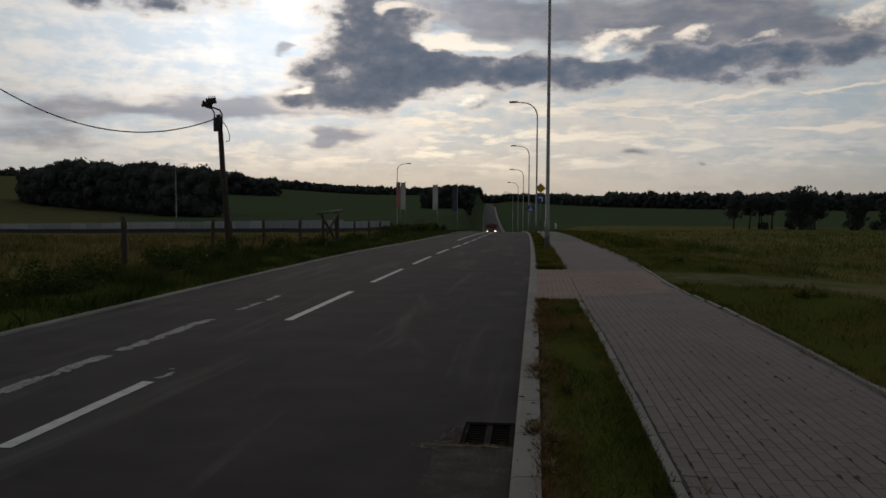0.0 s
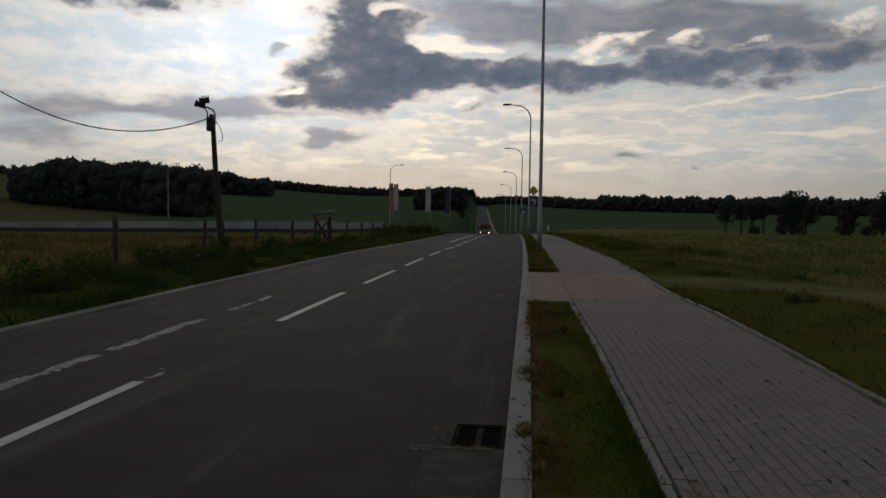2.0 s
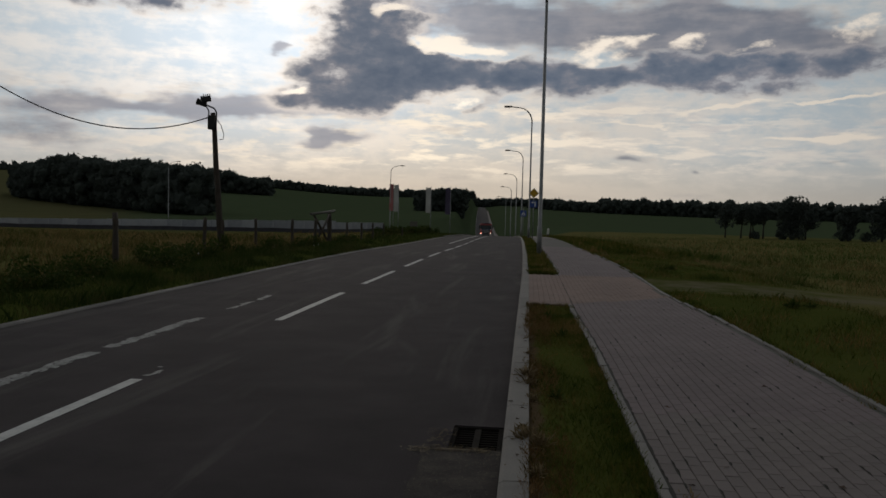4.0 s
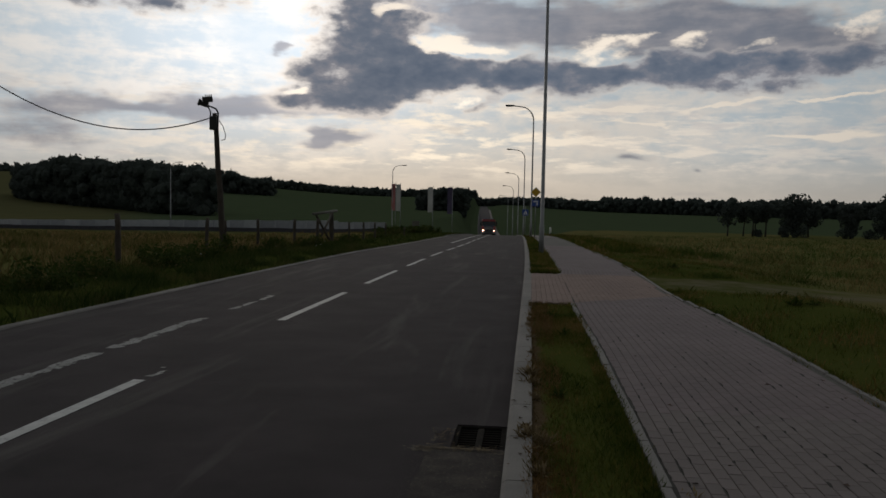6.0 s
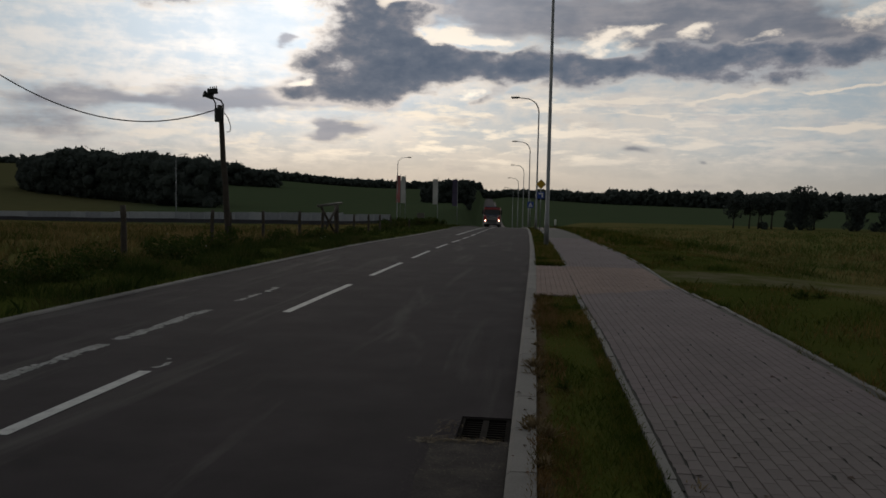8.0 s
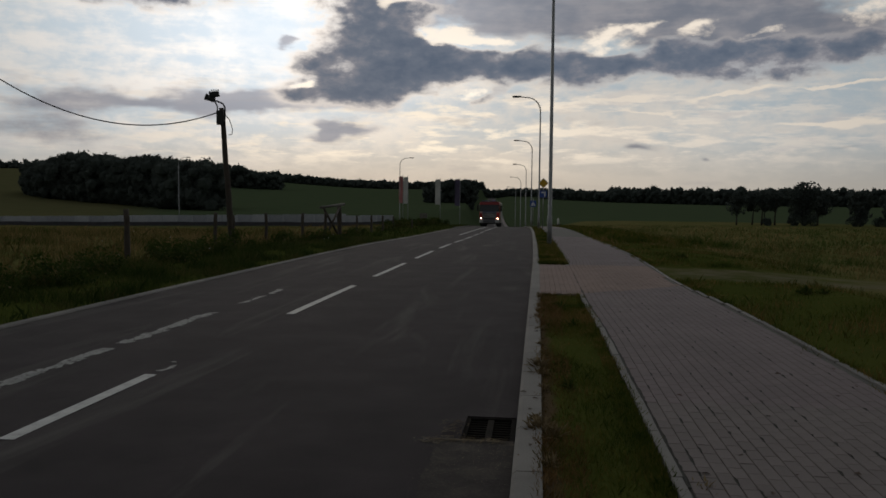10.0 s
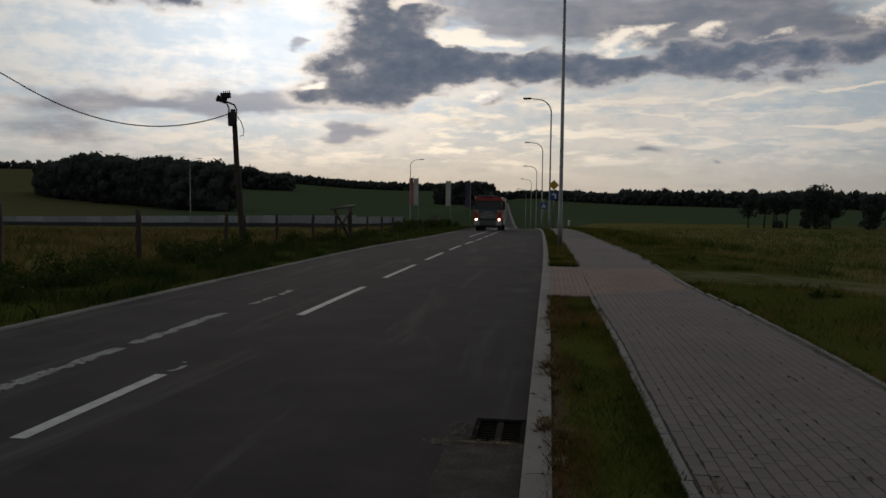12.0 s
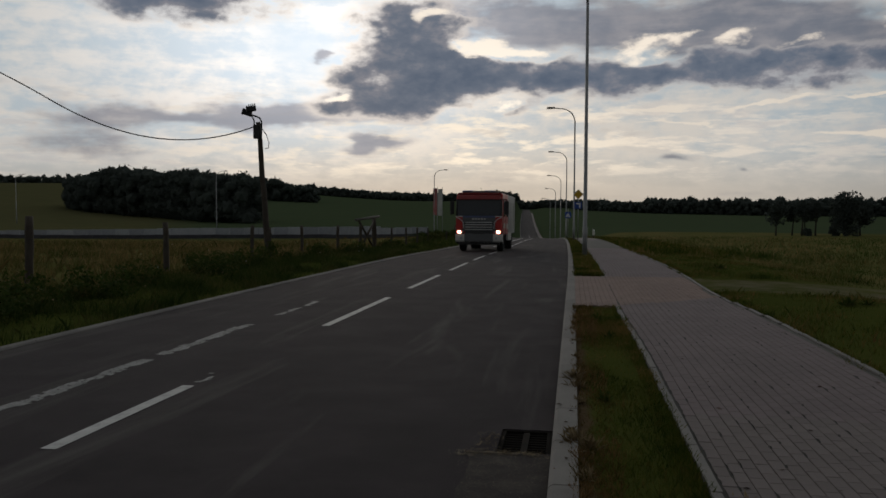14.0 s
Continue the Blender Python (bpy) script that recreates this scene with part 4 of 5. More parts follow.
def make_signs():
    x, y = 0.40, 74.4
    z0 = ground_point(x, y)
    ob = empty("road_sign", pose(x, y, z0), "yellow diamond priority sign above a blue sign", "road sign")
    bm = bmesh.new()
    tube(bm, [(0, 0.06, -0.3), (0, 0.06, 4.55)], 0.035, 8)
    part("post", bm, M_STEEL, ob)

    def plate(name, verts, z, m, dy, label=""):
        bm = bmesh.new()
        f = bm.faces.new([bm.verts.new((vx, dy, z + vz)) for vx, vz in verts])
        e = bmesh.ops.extrude_face_region(bm, geom=[f])
        bmesh.ops.translate(bm, verts=[v for v in e["geom"] if isinstance(v, bmesh.types.BMVert)], vec=(0, 0.02, 0))
        bmesh.ops.recalc_face_normals(bm, faces=bm.faces)
        return part(name, bm, m, ob, label)

    zc = 2.68 - z0
    plate("diamond_border", [(-0.47, 0), (0, -0.47), (0.47, 0), (0, 0.47)], zc, M_SIGN_W, 0.0)
    plate("diamond_face", [(-0.40, 0), (0, -0.40), (0.40, 0), (0, 0.40)], zc, M_SIGN_Y, -0.006)
    plate("blue_plate", [(-0.33, -0.3), (0.33, -0.3), (0.33, 0.3), (-0.33, 0.3)], 1.70 - z0, M_SIGN_B, 0.0)
    plate("white_bar", [(0.08, -0.22), (0.2, -0.22), (0.2, 0.2), (0.08, 0.2)], 1.70 - z0, M_SIGN_W, -0.006)
    plate("white_bar", [(-0.2, 0.08), (0.08, 0.08), (0.08, 0.2), (-0.2, 0.2)], 1.70 - z0, M_SIGN_W, -0.006)
    x, y = -0.62, 93.0
    z0 = ground_point(x, y)
    ob = empty("crossing_sign", pose(x, y, z0), "square blue crossing sign with white triangle", "road sign")
    bm = bmesh.new()
    tube(bm, [(0, 0.06, -0.3), (0, 0.06, 3.3)], 0.035, 8)
    part("post", bm, M_STEEL, ob)
    plate("blue_plate", [(-0.34, -0.34), (0.34, -0.34), (0.34, 0.34), (-0.34, 0.34)], 0.58 - z0, M_SIGN_B, 0.0)
    plate("white_triangle", [(-0.25, -0.22), (0.25, -0.22), (0, 0.24)], 0.58 - z0, M_SIGN_W, -0.006)
    plate("dark_symbol", [(-0.07, -0.18), (0.07, -0.18), (0.0, 0.08)], 0.58 - z0, M_SIGN_B, -0.010)
    x, y = 2.4, 100.0
    z0 = float(road_z(y)) + 0.11
    ob = empty("bollard", pose(x, y, z0), "short white bollard beside the footpath", "bollard")
    bm = bmesh.new()
    tube(bm, [(0, 0, -0.1), (0, 0, 0.85), (0, 0, 0.98), (0, 0, 1.04)], [0.12, 0.12, 0.11, 0.06], 12)
    part("body", bm, M_SIGN_W, ob)
    bm = bmesh.new()
    tube(bm, [(0, 0, 0.02), (0, 0, 0.35)], 0.127, 12)
    part("foot_band", bm, M_DARK, ob)


make_fence()
make_wall()
make_flags()
make_pole()
make_signs()


# ---- gully grate at the kerb ----
GRATE = (-0.56, -0.155, 6.02, 6.68)


def make_road():
    def slab(u0, u1, y0, y1, step):
        ys = list(np.arange(y0, y1, step)) + [y1]
        o = len(V)
        for y in ys:
            z, c = float(road_z(y)), float(bend(y))
            V.extend([(c + u0, y, z), (c + u1, y, z), (c + u1, y, z - 0.2), (c + u0, y, z - 0.2)])
        for j in range(len(ys) - 1):
            a, b = o + 4 * j, o + 4 * j + 4
            F.extend((a + k, a + (k + 1) % 4, b + (k + 1) % 4, b + k) for k in range(4))
        F.extend([(o + 3, o + 2, o + 1, o), tuple(len(V) - 4 + k for k in range(4))])

    V, F = [], []
    g0, g1, gy0, gy1 = GRATE
    slab(KERB_L - 0.05, g0, -80, 20, 1.0)
    slab(g0, KERB_R + 0.02, -80, gy0, 1.0)
    slab(g0, KERB_R + 0.02, gy1, 20, 1.0)
    slab(KERB_L - 0.05, KERB_R + 0.02, 20, 900, 2.0)
    tagged(mesh_object("road", V, F, M_ASPHALT), "dark grey asphalt road running over a crest", "road", kind="structure")


def make_grate():
    g0, g1, y0, y1 = GRATE
    z = float(road_z(6.3)) - 0.012
    ob = empty("gully_grate", pose(g0, y0, z), "rusty iron gully grate set in the asphalt", "drain grate")
    w, l = g1 - g0, y1 - y0
    bm = bmesh.new()
    box(bm, 0, 0, -0.05, w, 0.035, 0)
    box(bm, 0, l - 0.035, -0.05, w, l, 0)
    box(bm, 0, 0.037, -0.05, 0.035, l - 0.037, 0)
    box(bm, w - 0.035, 0.037, -0.05, w, l - 0.037, 0)
    part("frame", bm, M_RUST, ob)
    for k in range(9):
        bm = bmesh.new()
        yy = 0.075 + k * (l - 0.15) / 8
        box(bm, 0.036, yy - 0.011, -0.055, w - 0.036, yy + 0.011, -0.014)
        part("grate_bar", bm, M_RUST, ob)
    bm = bmesh.new()
    box(bm, w / 2 - 0.025, 0.036, -0.05, w / 2 + 0.025, l - 0.036, -0.006)
    part("centre_bar", bm, M_SANDY, ob, "dusty centre bar")
    bm = bmesh.new()
    box(bm, 0.0, 0.0, -0.43, w, l, -0.36)
    for q in ((0, 0, 0.012, l), (w - 0.012, 0, w, l), (0.012, 0, w - 0.012, 0.012), (0.012, l - 0.012, w - 0.012, l)):
        box(bm, q[0], q[1], -0.36, q[2], q[3], -0.052)
    part("pit", bm, M_PIT, ob)
    # worn patch of pale cement around the near side of the grate
    rng = random.Random(8)
    vs, fs, n = [], [], 28
    for j in range(n + 1):
        y = 4.3 + 1.66 * j / n
        left = -0.72 + 0.05 * noise.noise((y * 3.0, 1.0, 0.0)) + 0.03 * noise.noise((y * 11.0, 2.0, 0.0))
        left += 0.25 * max(0.0, 1 - (y - 4.3) / 0.35)
        for i in range(9):
            u = left + (KERB_R - 0.012 - left) * i / 8
            vs.append((u, y + 0.02 * noise.noise((u * 9.0, 4.0, 0.0)), float(road_z(y)) + 0.006 + 0.003 * math.sin(math.pi * i / 8)))
    fs = [(j * 9 + i, j * 9 + i + 1, j * 9 + i + 10, j * 9 + i + 9) for j in range(n) for i in range(8)]
    tagged(mesh_object("road_patch", vs, fs, M_PATCH, smooth_faces=True), "rough dusty repair patch beside the grate", "road patch", kind="structure")
    vs, fs = [], []
    for k in range(200):
        u, y = rng.gauss(-0.64, 0.05) if k % 3 == 0 else rng.uniform(-0.8, -0.2), rng.uniform(5.98, 6.5) if k % 3 == 0 else rng.gauss(5.97, 0.03)
        a, n = rng.uniform(0, math.pi), rng.uniform(0.02, 0.09)
        zz = float(road_z(y)) + 0.008
        dx, dy = math.cos(a) * n, math.sin(a) * n
        o = len(vs)
        vs += [(u - dx, y - dy, zz), (u + 0.004, y, zz + 0.012), (u + dx, y + dy, zz), (u, y + 0.006, zz + 0.01)]
        fs.append((o, o + 1, o + 2, o + 3))
    gv, gf = [], []
    for k in range(2600):
        if k % 4:
            u, y = -0.45 + rng.gauss(0, 0.15), 5.93 + rng.gauss(0, 0.035) + 0.03 * math.sin(k)
        else:
            u, y = rng.uniform(-0.8, -0.15), 5.95 - abs(rng.gauss(0, 0.5))
        if u > KERB_R - 0.012 or y > 6.015:
            continue
        a, n = rng.uniform(0, math.pi), rng.uniform(0.003, 0.009) if k % 4 else rng.uniform(0.002, 0.004)
        zz = float(road_z(y)) + (0.006 if k % 4 else 0.011)
        o = len(gv)
        gv += [(u + n * math.cos(a + q * math.pi / 2) * rng.uniform(0.7, 1.3), y + n * math.sin(a + q * math.pi / 2), zz) for q in range(4)] + [(u, y, zz + n * 0.15)]
        gf += [(o + q, o + (q + 1) % 4, o + 4) for q in range(4)]
    tagged(mesh_object("grit", gv, gf, M_GRIT), "pale sandy grit washed against the grate", "grit", kind="stuff")
    tagged(mesh_object("straw", vs, fs, M_DRY), "dry straw caught along the grate", "straw", kind="stuff")


M_RUST = surface("rusty_iron", [(0.006, 0.0055, 0.005), (0.014, 0.011, 0.009)], 12.0, 0.95, 0.4, 70.0, spec=0.05)
M_SANDY = surface("dusty_iron", [(0.014, 0.012, 0.011), (0.030, 0.026, 0.022)], 12.0, 0.95, 0.3, 60.0, spec=0.05)
M_PIT = surface("pit_dirt", [(0.008, 0.008, 0.008), (0.018, 0.016, 0.014)], 5.0, 0.95, 0.3, 30.0)
M_GRIT = surface("sandy_grit", [(0.10, 0.080, 0.055), (0.20, 0.160, 0.112)], 8.0, 0.95, 0.2, 50.0)
M_PATCH = surface("cement_patch", [(0.024, 0.0205, 0.0205), (0.042, 0.0365, 0.034), (0.072, 0.061, 0.052)], 5.0, 0.95, 0.5, 50.0, spec=0.12)
M_DRY = surface("dry_grass", [(0.12, 0.085, 0.040), (0.26, 0.19, 0.10)], 2.0, 0.9, 0.0, 9.0)
make_road()
make_grate()


# ---- grass ----
def grass_material(name, stops, through_light=0.45, patch=0.8):
    m = bpy.data.materials.new(name)
    m.use_nodes = True
    nt = m.node_tree
    b = nt.nodes["Principled BSDF"]
    co = node(nt, "ShaderNodeTexCoord").outputs["Object"]
    rnd = node(nt, "ShaderNodeNewGeometry").outputs["Random Per Island"]
    f = mt(nt, "ADD", mt(nt, "MULTIPLY", rnd, 0.38), mt(nt, "MULTIPLY_ADD", noise_tex(nt, co, patch, 5.0, 0.62), 2.5, -0.94))
    put(nt, b.inputs["Base Color"], ramp(nt, f, [(0.2 + 0.6 * i / (len(stops) - 1), s) for i, s in enumerate(stops)]))
    b.inputs["Roughness"].default_value = 0.8
    b.inputs["Specular IOR Level"].default_value = 0.08
    if through_light:
        tr = node(nt, "ShaderNodeBsdfTranslucent")
        put(nt, tr.inputs[0], b.inputs["Base Color"].links[0].from_socket)
        ms = node(nt, "ShaderNodeMixShader")
        ms.inputs[0].default_value = through_light
        nt.links.new(b.outputs[0], ms.inputs[1])
        nt.links.new(tr.outputs[0], ms.inputs[2])
        nt.links.new(ms.outputs[0], nt.nodes["Material Output"].inputs[0])
    return m


M_GRASS = grass_material("verge_grass", [(0.024, 0.042, 0.006), (0.048, 0.070, 0.010), (0.078, 0.088, 0.017), (0.110, 0.098, 0.024), (0.19, 0.125, 0.046)], patch=0.66)
M_WEED = grass_material("tall_weeds", [(0.024, 0.044, 0.009), (0.045, 0.067, 0.015), (0.086, 0.084, 0.028)], 0.32)
M_LEFT = grass_material("brown_meadow", [(0.055, 0.068, 0.018), (0.105, 0.092, 0.030), (0.17, 0.125, 0.050), (0.24, 0.165, 0.080)], patch=0.2)
M_MEADOW = grass_material("meadow_grass", [(0.045, 0.078, 0.016), (0.085, 0.100, 0.028), (0.15, 0.128, 0.046), (0.25, 0.18, 0.085)], patch=0.16)


M_STRAW = grass_material("kerb_straw", [(0.060, 0.052, 0.014), (0.13, 0.078, 0.030), (0.20, 0.125, 0.060)])


def grass(name, seed, count, u0, u1, y0, y1, h0, h1, width, material, label, skew=1.0, keep=None, clump=0.0):
    """Bent blades over a stretch along the road, denser towards its near end."""
    rng = np.random.default_rng(seed)
    y = y0 + (y1 - y0) * rng.random(count) ** skew
    u = rng.uniform(u0, u1, count)
    if clump:
        f = np.sin(u * 2.3 + 1.3 * np.sin(y * 0.7)) * np.sin(y * 1.1 + 2.0 * np.sin(u * 0.9))
        k = rng.random(count) < 0.55 + 0.45 * f
        u, y, f = u[k], y[k], f[k]
    else:
        f = np.zeros(len(u))
    if keep is not None:
        k = keep(u, y)
        u, y, f = u[k], y[k], f[k]
    n = len(u)
    z = land_z(u, y) - 0.01
    x = u + bend(y)
    h = (h0 + (h1 - h0) * rng.random(n) ** 1.6) * (1 + clump * f)
    a = rng.uniform(0, 2 * math.pi, n)
    lean = np.clip(rng.normal(0, 0.42, (n, 2)), -0.7, 0.7) * h[:, None]
    wx, wy = np.cos(a) * width * (0.7 + 0.6 * rng.random(n)), np.sin(a) * width * (0.7 + 0.6 * rng.random(n))
    base = np.stack([x, y, z], 1)
    side = np.stack([wx, wy, np.zeros(n)], 1)
    tip = base + np.stack([lean[:, 0], lean[:, 1], h], 1)
    mid = base + np.stack([lean[:, 0] * 0.3, lean[:, 1] * 0.3, h * 0.55], 1)
    vs = np.stack([base - side, base + side, mid + side * 0.75, tip, mid - side * 0.75], 1).reshape(-1, 3)
    fs = np.arange(n * 5).reshape(-1, 5)
    return tagged(bulk_mesh(name, [(vs, fs)], material), label, "grass", kind="stuff")


def off_track(u, y):
    return ~((y > 18.4) & (y < 22.6))


def make_grass():
    grass("edge_tufts", 31, 18000, 2.8, 3.3, 4, 50, 0.03, 0.12, 0.006, M_GRASS, "grass creeping over the edge of the footpath", 1.5, lambda u, y: (u > 3.19 + np.array([pinch_far(v) for v in y]) - 0.16 * np.maximum(0, np.sin(y * 1.9 + np.sin(y * 0.77) * 2))) & off_track(u, y))
    grass("edge_tufts", 32, 7000, 0.69, 0.93, 3, 15, 0.02, 0.09, 0.004, M_GRASS, "grass creeping over the edge of the footpath", 1.0, lambda u, y: u < 0.86 + np.array([pinch(v) for v in y]) + 0.07 * np.sin(y * 2.7 + np.sin(y * 1.3) * 2))
    grass("edge_straw", 33, 3500, -0.10, 0.04, 3, 15, 0.02, 0.06, 0.004, M_DRY, "dry grass creeping over the kerb", 1.0, lambda u, y: u > 0.03 - 0.13 * np.maximum(0, np.sin(y * 3.1 + np.sin(y * 1.7) * 2)) ** 3)
    grass("strip_grass", 1, 64000, 0.06, 0.85, -5.0, 15.1, 0.02, 0.085, 0.003, M_GRASS, "short green grass strip between kerb and footpath", 1.0, lambda u, y: (u > 0.13 + 0.07 * np.sin(y * 2.1 + np.sin(y * 0.9) * 2)) & (u < 0.84 + np.array([pinch(v) for v in y])) & (y < 15.0 - 0.35 * np.sin(u * 5)), 0.35)
    grass("strip_straw", 2, 30000, 0.00, 0.34, -5.0, 14.9, 0.03, 0.09, 0.003, M_STRAW, "dry brown grass along the kerb", 1.0, clump=0.6)
    grass("strip_grass", 3, 12000, 0.04, 0.83, 22.4, 90, 0.05, 0.16, 0.010, M_GRASS, "short green grass strip between kerb and footpath", 1.6)
    grass("verge_grass", 4, 95000, 3.2, 8.5, -5, 45, 0.03, 0.13, 0.005, M_GRASS, "green grass beside the footpath", 1.5, off_track, 0.5)
    grass("verge_straw", 34, 16000, 3.3, 10, 4, 45, 0.04, 0.2, 0.006, M_MEADOW, "dry stalks among the grass beside the footpath", 1.4, lambda u, y: off_track(u, y) & (np.sin(u * 1.1 + y * 0.35) + np.sin(y * 0.9) > -0.2), 0.5)
    grass("verge_grass", 5, 20000, 3.2, 9.0, 40, 130, 0.10, 0.3, 0.02, M_GRASS, "green grass beside the footpath", 1.3, None, 0.5)
    grass("roadside_weeds", 6, 130000, -11.6, -7.34, -5, 40, 0.05, 0.26, 0.0065, M_WEED, "tall dark weeds and grass along the far kerb", 1.3, None, 0.55)
    grass("roadside_weeds", 7, 26000, -13.0, -7.36, 38, 150, 0.06, 0.22, 0.018, M_WEED, "tall dark weeds and grass along the far kerb", 1.4, None, 0.5)
    grass("meadow_grass", 36, 75000, -32, -10.2, 10, 50, 0.1, 0.40, 0.011, M_LEFT, "dry brownish meadow grass", 1.2, None, 0.5)
    grass("meadow_grass", 8, 36000, -90, -11.2, 45, 122, 0.08, 0.26, 0.025, M_LEFT, "dry brownish meadow grass", 1.3, None, 0.5)
    grass("meadow_grass", 35, 70000, 7.0, 32, 7, 48, 0.06, 0.28, 0.010, M_MEADOW, "dry brownish meadow grass", 1.3, lambda u, y: off_track(u, y) | (u > 25), 0.6)
    grass("meadow_grass", 9, 50000, 8.0, 80, 45, 150, 0.15, 0.40, 0.03, M_MEADOW, "dry brownish meadow grass", 1.5, lambda u, y: off_track(u, y) | (u > 25), 0.6)


make_grass()


def make_weed(x, y, seed, h, n, label, material):
    rng = np.random.default_rng(seed)
    z = ground_point(x, y)
    ob = empty("weed", pose(x, y, z), label, "weed", "weeds at the path edges")
    a = rng.uniform(0, 2 * math.pi, n)
    el = rng.uniform(0.2, 1.3, n)
    l = h * rng.uniform(0.5, 1.0, n)
    d = np.stack([np.cos(a) * np.cos(el), np.sin(a) * np.cos(el), np.sin(el)], 1) * l[:, None]
    side = np.stack([-np.sin(a), np.cos(a), np.zeros(n)], 1) * h * 0.06
    o = rng.normal(0, h * 0.15, (n, 3)) * np.array([1, 1, 0])
    vs = np.stack([o, o + d * 0.6 + side, o + d - np.array([0, 0, 0.1 * h]), o + d * 0.6 - side], 1).reshape(-1, 3)
    bulk_mesh("leaves", [(vs, np.arange(n * 4).reshape(-1, 4))], material, ob)


for i, (x, y, h, n) in enumerate(((0.04, 6.0, 0.17, 54), (0.13, 5.85, 0.15, 44), (0.00, 6.25, 0.13, 30), (0.03, 8.3, 0.18, 50), (0.04, 7.95, 0.14, 40), (0.03, 11.9, 0.13, 30), (0.02, 13.1, 0.13, 30), (0.05, 14.4, 0.14, 30), (0.05, 9.6, 0.12, 30), (0.04, 10.8, 0.12, 26), (0.10, 5.2, 0.12, 30), (0.08, 7.3, 0.11, 28), (0.97, 4.85, 0.17, 40), (1.04, 4.9, 0.12, 24), (0.9, 12.0, 0.12, 14), (0.6, 14.8, 0.14, 18))):
    make_weed(x, y, 40 + i, h, n, "small dried weed at the kerb", M_DRY)
for i, (x, y, h, n) in enumerate(((0.35, 13.0, 0.2, 40), (0.5, 11.2, 0.16, 36), (0.3, 7.4, 0.15, 30), (4.9, 15.6, 0.24, 60), (5.2, 15.5, 0.18, 40), (4.6, 27.0, 0.3, 60))):
    make_weed(x, y, 70 + i, h, n, "leafy dark green weed in the grass", M_WEED)


def make_flowers():
    """White and yellow flower heads scattered in the verge."""
    rng = np.random.default_rng(77)
    pieces = []
    for k in range(44):
        u, y = rng.uniform(-12.5, -8.2), rng.uniform(11, 40)
        if k < 20:
            u = rng.uniform(-22, -12)
        z = float(land_z(u, y)) + rng.uniform(0.2, 0.36)
        pieces.append((BALL_V * np.array([0.016, 0.016, 0.010]) * rng.uniform(0.7, 1.5) + np.array([u + float(bend(y)), y, z]), BALL_F))
    tagged(bulk_mesh("flower_heads", pieces[::2], M_FLAG_W), "tiny white flower heads among the weeds", "flowers", kind="stuff")
    tagged(bulk_mesh("flower_heads", pieces[1::2], M_DRY), "tiny straw-coloured seed heads among the weeds", "flowers", kind="stuff")


make_flowers()


def make_bushes():
    spots = [(-10.4, 27.2, 0.6, 0.7), (-10.2, 24.6, 0.5, 0.8), (-9.6, 21.0, 0.5, 0.8), (-10.6, 22.5, 0.5, 0.7), (-9.9, 17.6, 0.45, 0.8), (-9.2, 14.6, 0.45, 0.75),
             (-9.8, 12.6, 0.5, 0.9), (-9.0, 11.2, 0.45, 0.7), (-10.0, 31.5, 0.45, 0.7), (-9.8, 36.0, 0.4, 0.7), (-10.0, 44.0, 0.4, 0.7), (-10.8, 57.0, 0.5, 0.9)]
    spots += [(-20.6, 124.0, 0.55, 0.7), (-12.6, 70.0, 0.5, 1.1), (-13.0, 78.0, 0.5, 1.2), (-12.4, 84.0, 0.55, 1.1), (-13.6, 90.0, 0.6, 1.3), (-12.6, 96.0, 0.7, 1.3),
              (-13.8, 101.0, 0.7, 1.2), (-12.8, 106.0, 0.8, 1.2)]
    spots += [(44.8, 168.0, 1.3, 1.4), (49.6, 167.5, 1.8, 1.5), (52.8, 167.0, 2.2, 1.9), (61.2, 167.0, 1.9, 1.6), (66.6, 168.0, 1.6, 1.8)]
    for i, (x, y, h, w) in enumerate(spots):
        rng = np.random.default_rng(300 + i)
        ob = empty("bush", pose(x, y, ground_point(x, y)), "low dark green bush in the roadside weeds" if x < 0 else "low dark shrub below the meadow trees", "bush", "bushes along the fence" if x < 0 else "shrubs in the meadow")
        c, r = crown_balls(rng, h, w, 14, 0.1)
        c[:, :2] *= 1.25
        bulk_mesh("foliage", [leaves(rng, c, r * 0.75, 1100, 0.035 if y < 60 else 0.08 if x < 0 else 0.13)], M_WEED if x < 0 else M_LEAF, ob)


make_bushes()


def make_leaves():
    rng = random.Random(21)
    ms = bmesh.new()
    vs = [ms.verts.new(p) for p in ((-0.03, 0, 0), (-0.008, -0.017, 0.006), (0.03, 0, 0.002), (-0.008, 0.017, 0.012))]
    ms.faces.new((vs[0], vs[1], vs[2]))
    ms.faces.new((vs[0], vs[2], vs[3]))
    me = bpy.data.meshes.new("dry_leaf")
    ms.to_mesh(me)
    ms.free()
    me.materials.append(M_DEAD)
    for k in range(26):
        u, y = (rng.uniform(1.0, 3.0), rng.uniform(4.6, 10)) if k < 16 else (rng.uniform(-0.12, 0.02), rng.uniform(4.6, 12))
        z = float(road_z(y)) + 0.124
        ob = new("dry_leaf", me)
        s = rng.uniform(0.5, 1.2)
        ob.matrix_world = pose(u, y, z, rng.uniform(-8, 8), rng.uniform(-8, 8), rng.uniform(0, 360)) @ Matrix.Scale(s, 4)
        tagged(ob, "small dry brown leaf lying on the paving", "leaf", "fallen leaves")


M_DEAD = surface("dead_leaf", [(0.04, 0.022, 0.014), (0.09, 0.05, 0.03)], 9.0, 0.9, 0.0, 30.0, rnd=0.4)
make_leaves()


